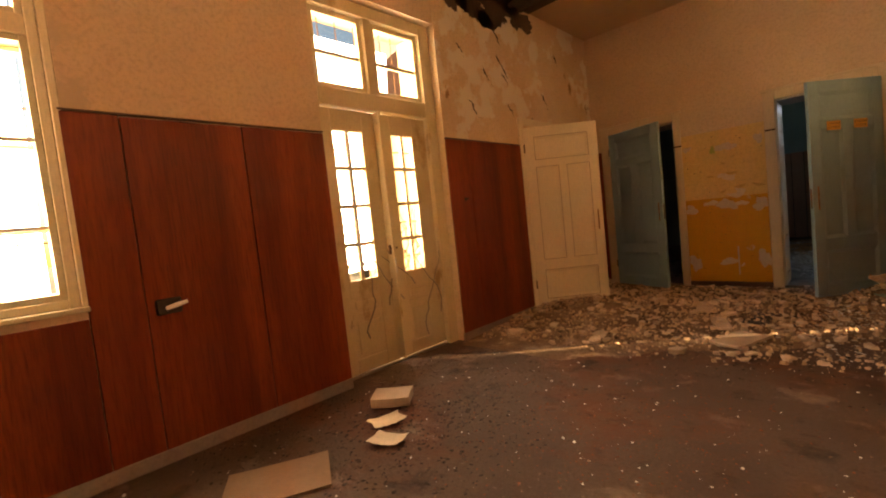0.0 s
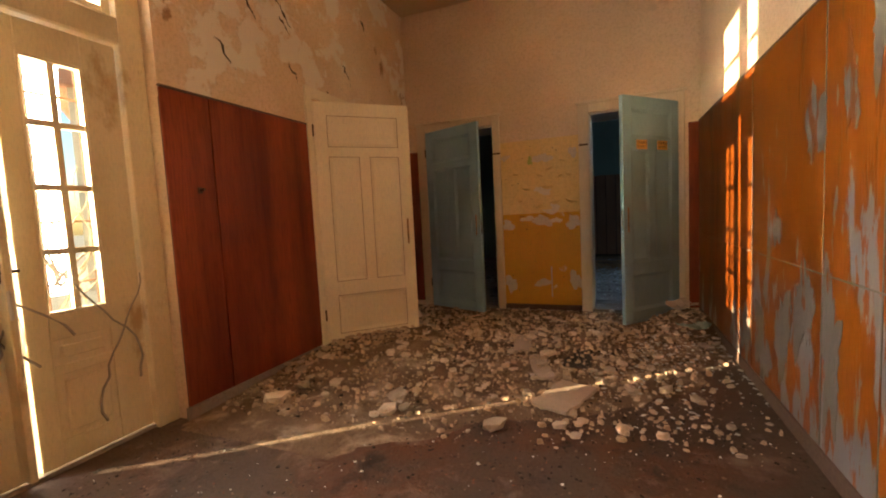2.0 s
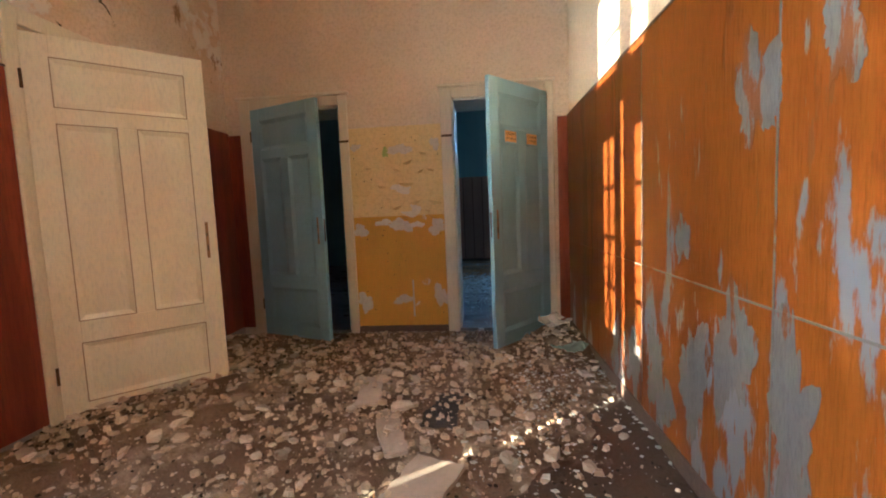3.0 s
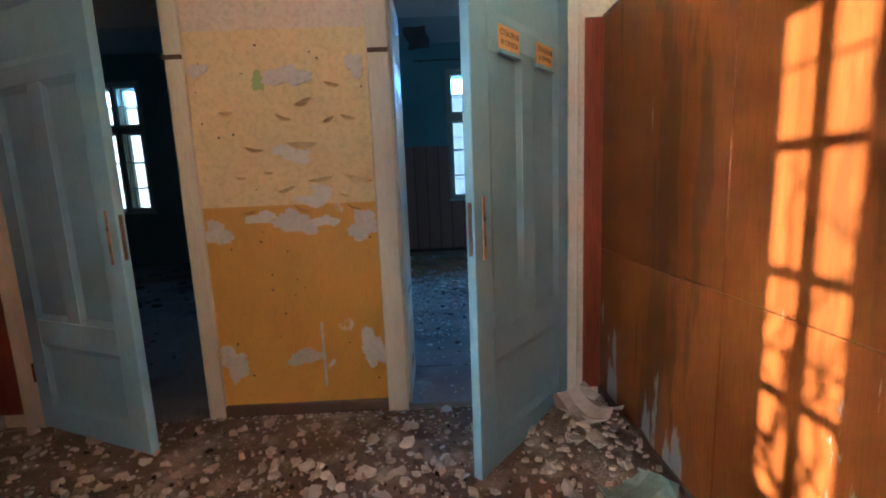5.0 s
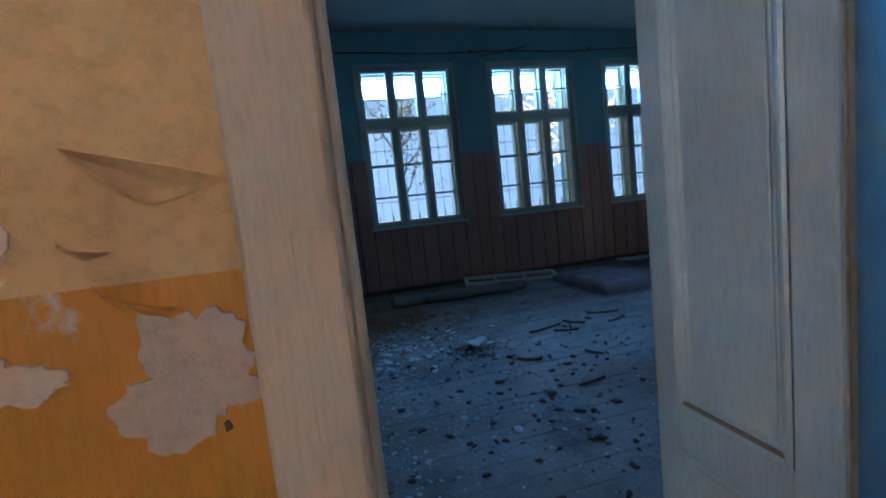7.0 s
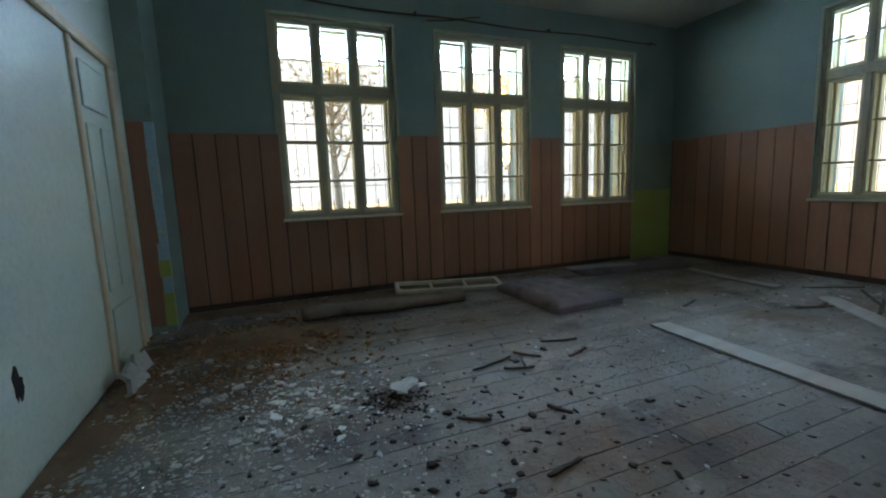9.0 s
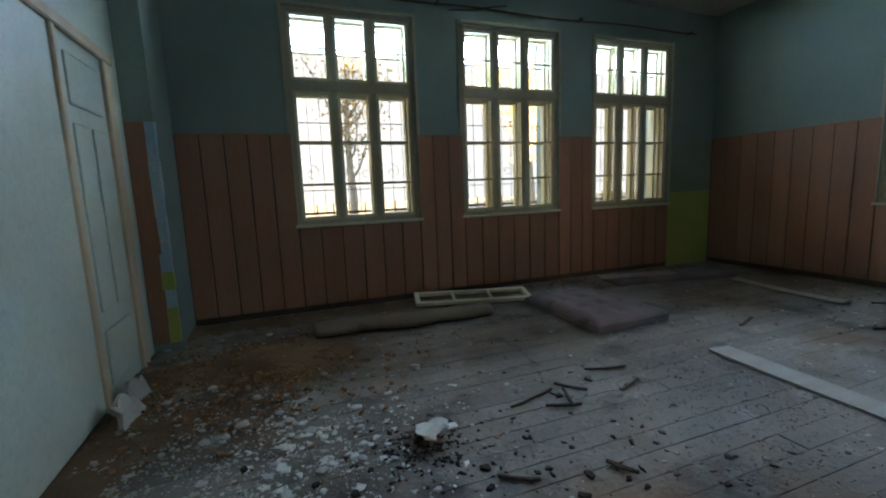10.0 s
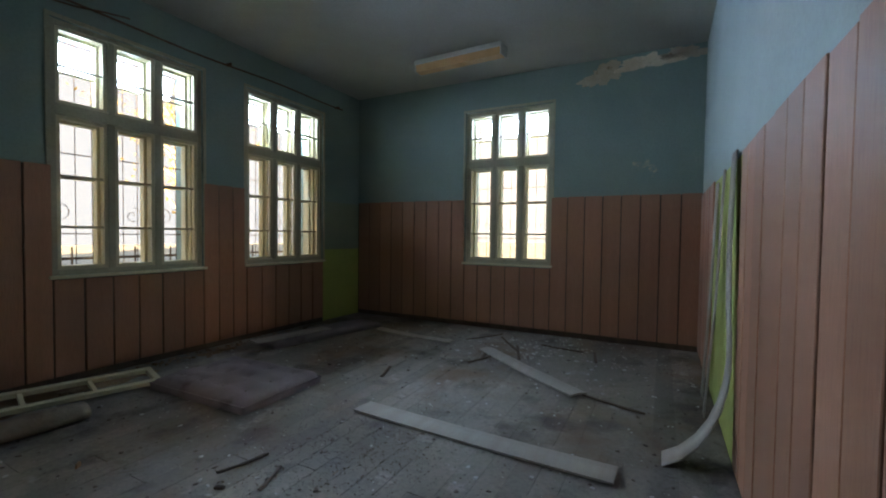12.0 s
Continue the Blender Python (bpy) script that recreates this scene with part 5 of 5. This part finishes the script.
scatter("red_dust", "red brown brick dust in the middle of the hall floor", "litter", 2600, lambda r: (min(r.gauss(-1.0, 0.5), 0.3), r.gauss(2.2, 0.5), 0.0), (0.002, 0.008), surf("red_brown_brick_dust", (0.16, 0.05, 0.02), (0.24, 0.09, 0.04), 9.0, rough=0.97, bump=0.5), 0.4, 69)
scatter("plaster_dust", "greenish pale plaster dust beside the pale wall", "rubble", 3000, lambda r: (min(-1.37 + abs(r.gauss(0, 0.6)), 1.2), r.gauss(9.2, 0.8), ZF), (0.004, 0.020), surf("greenish_plaster_dust", (0.40, 0.38, 0.28), (0.52, 0.50, 0.40), 9.0, rough=0.97, bump=0.5), 0.12, 70)
scatter("limewash_flakes", "drift of white flakes across the floor boards", "rubble", 330, lambda r: (r.gauss(-0.15, 0.28), 9.25 + r.gauss(0, 0.22), ZF), (0.008, 0.034), M_CHIP, 0.10, 71)
rng = random.Random(77)
shapes2 = [mesh_of("plaster_chunk", chunk(1.0, 300 + i, 0.5), M_CHIP2) for i in range(6)]
for i in range(46):
    ob = new("plaster_chunk", shapes2[i % 6])
    ob.matrix_basis = pose(min(max(rng.gauss(-0.5, 0.4), -1.3), 1.2), min(rng.gauss(9.6, 0.8), 11.4), ZF, 0, 0, rng.uniform(0, 360)) @ Matrix.Scale(rng.uniform(0.02, 0.045), 4)
    tagged(ob, "grey white plaster lump on the dusty classroom floor", "rubble", "classroom plaster lumps")
for i, (x, y, r_) in enumerate(((-1.25, 9.95, 0.10), (-1.28, 10.25, 0.06))):
    sheet("plaster_slab", "pale slab of plaster leaning at the door foot", "rubble", x, y, ZF, 0.16 + r_, 0.2, 80, 0.03, M_CHIP, 70 + i, 0.01, 0.03).rotation_euler = (radians(70), 0, radians(80))


def strip(name, label, pts, width, material):
    """A bent thin board: its centre line in space, width along x."""
    bm = bmesh.new()
    rows = [[bm.verts.new((x - width / 2, y, z)), bm.verts.new((x + width / 2, y, z))] for x, y, z in pts]
    for a, b in zip(rows, rows[1:]):
        bm.faces.new((a[0], a[1], b[1], b[0]))
    bmesh.ops.recalc_face_normals(bm, faces=bm.faces[:])
    ob = solid(name, bm, material, label, "wall board", smooth=True)
    sol = ob.modifiers.new("thickness", "SOLIDIFY")
    sol.thickness = 0.008
    return ob


pts = []
for k in range(15):
    u = k / 14
    z = 1.83 * (1 - u) ** 1.35 + ZF + 0.006
    pts.append((3.14 - 0.26 * u, YD + 0.03 + 0.02 * math.sin(5 * u) + (0.36 * max(0, u - 0.5) ** 2 * 4), z))
strip("loose_board", "bent loose wall board peeled from the wall", pts, 0.19, M_WOOD)
strip("loose_board", "thin loose wall board leaning on the wall", [(3.74, YD + 0.10, ZF), (3.70, YD + 0.05, 0.9), (3.66, YD + 0.025, 1.84)], 0.10, M_WOOD)
strip("loose_board", "narrow loose wall board leaning on the wall", [(4.20, YD + 0.08, ZF), (4.16, YD + 0.045, 0.9), (4.14, YD + 0.02, 1.80)], 0.16, M_WOOD)
lamp = thing("ceiling_lamp", "unlit fluorescent lamp with yellowed diffuser", "ceiling lamp", pose(4.88, 9.58, HC2 - 0.12, 0, 0, -3))
part("housing", boxm(-0.1, 0.1, -0.6, 0.6, 0.06, 0.12, 0.008), M_CHIP, lamp, "white metal housing")
bm = boxm(-0.085, 0.085, -0.585, 0.585, -0.02, 0.06)
for v in bm.verts:
    if v.co.z < 0:
        v.co.x *= 0.7
part("diffuser", bm, M_LAMP, lamp, "yellowed plastic diffuser")
for y in (-0.6, 0.585):
    part("end_cap", boxm(-0.092, 0.092, y, y + 0.015, -0.022, 0.062, 0.004), M_CHIP, lamp)
rod = thing("curtain_rail", "rusty sagging curtain rail above the windows", "curtain rail")
part("rod", tube([(-0.7 + 6.0 * k / 20, YW - 0.07, 3.30 + 0.012 * math.sin(k * 0.9) - 0.02 * math.sin(k * 0.157)) for k in range(21)], 0.010, 7), M_RUST, rod)
for x in (-0.6, 1.45, 3.35, 5.2):
    part("bracket", boxm(x, x + 0.02, YW - 0.08, YW, 3.29, 3.32), M_RUST, rod)
part("wire", tube([(1.6, YW - 0.05, 3.24), (1.9, YW - 0.06, 3.27), (2.1, YW - 0.08, 3.31), (2.3, YW - 0.09, 3.34)], 0.008, 5), M_RUST, rod)
flap = sheet("ceiling_flap", "dark broken ceiling plaster hanging down", "ceiling damage", -0.62, 11.2, HC2 - 0.16, 0.35, 0.5, 80, 0.02, M_LATH_SHADE, 90, 0.03, 0.04)
flap.matrix_basis = pose(-0.62, 11.2, HC2 - 0.13, 0, 28, 80)
tagged(flap, kind="structure")
for i, (y, z, a, b) in enumerate(((7.5, 3.48, 0.28, 0.10), (8.0, 3.4, 0.22, 0.13), (7.1, 3.52, 0.2, 0.08))):
    bm = irregular(0, 0, a, b, 80 + i, 0.003, rag=0.5)
    bmesh.ops.rotate(bm, verts=bm.verts[:], matrix=Matrix.Rotation(radians(90), 3, "Z"))
    bmesh.ops.translate(bm, verts=bm.verts[:], vec=(XB - 0.0005, y, z))
    solid("stained_plaster", bm, M_RUBBLE, "brown stained patch of peeling plaster under the ceiling", "wall damage", "structure")

# ---- outside ----
def tree(x, y, h, seed, leaves):
    rng = random.Random(seed)
    t = thing("tree", "autumn tree with bare twigs and few yellow leaves", "tree", pose(x, y, -0.36), "trees outside")
    part("trunk", tube([(0.05 * math.sin(k), 0.05 * math.cos(2 * k), h * 0.6 * k / 7) for k in range(8)], [0.17 - 0.014 * k for k in range(8)], 9), M_BARK, t)
    verts, faces = [], []
    for i in range(16):
        a, z0 = rng.uniform(0, math.tau), h * rng.uniform(0.22, 0.6)
        l_ = h * rng.uniform(0.2, 0.4)
        p, d = Vector((0, 0, z0)), Vector((math.cos(a), math.sin(a), rng.uniform(0.3, 1.1))).normalized()
        pts_ = [p]
        for k in range(6):
            d = (d + Vector((rng.uniform(-0.3, 0.3), rng.uniform(-0.3, 0.3), rng.uniform(-0.1, 0.3)))).normalized()
            pts_.append(pts_[-1] + d * l_ / 6)
            for _ in range(leaves):
                c = pts_[-1] + Vector((rng.gauss(0, 0.3), rng.gauss(0, 0.3), rng.gauss(0, 0.3)))
                u, w = Vector((rng.uniform(-1, 1), rng.uniform(-1, 1), rng.uniform(-1, 1))) * 0.07, Vector((rng.uniform(-1, 1), rng.uniform(-1, 1), rng.uniform(-1, 1))) * 0.05
                o = len(verts)
                verts += [c - u, c + w, c + u, c - w]
                faces.append((o, o + 1, o + 2, o + 3))
        part("limb", tube(pts_, [0.05 * (1 - k / 7.5) for k in range(7)], 5), M_BARK, t)
    me = bpy.data.meshes.new("crown")
    me.from_pydata(verts, [], faces)
    me.materials.append(M_LEAF)
    new("crown", me).parent = t
    return t


tree(-1.45, 17.5, 8, 1, 26)
tree(2.3, 24, 9, 2, 14)
tree(9, 22, 9, 4, 14)
tree(-12, 16, 8, 5, 20)
house = thing("house", "pale neighbouring house with red tiled roof", "house", pose(-16, 15, -0.36, 0, 0, -35))
part("wall", boxm(-6, 6, -4, 4, 0, 5.5), M_OUT, house)
bm = bmesh.new()
vs = [bm.verts.new(c) for c in ((-6.4, -4.5, 5.3), (6.4, -4.5, 5.3), (6.4, 4.5, 5.3), (-6.4, 4.5, 5.3), (-6.4, 0, 8.6), (6.4, 0, 8.6))]
for f in ((0, 1, 5, 4), (2, 3, 4, 5), (0, 4, 3), (1, 2, 5), (3, 2, 1, 0)):
    bm.faces.new([vs[i] for i in f])
part("roof", bm, M_BRICK, house)
for x in (-4, -1.3, 1.3, 4):
    w_ = part("window", boxm(x - 0.5, x + 0.5, -4.05, -4.0, 2.2, 3.8), M_DARKWIN, house)
fence = thing("fence", "rusty iron fence outside the classroom windows", "fence")
part("rail", boxm(-6, 12, 15.48, 15.5, 0.9, 0.94), M_RUST, fence)
part("rail", boxm(-6, 12, 15.48, 15.5, 0.0, 0.04), M_RUST, fence)
for i in range(60):
    part("picket", boxm(-6 + i * 0.3, -5.98 + i * 0.3, 15.46, 15.48, -0.36, 1.1), M_RUST, fence)
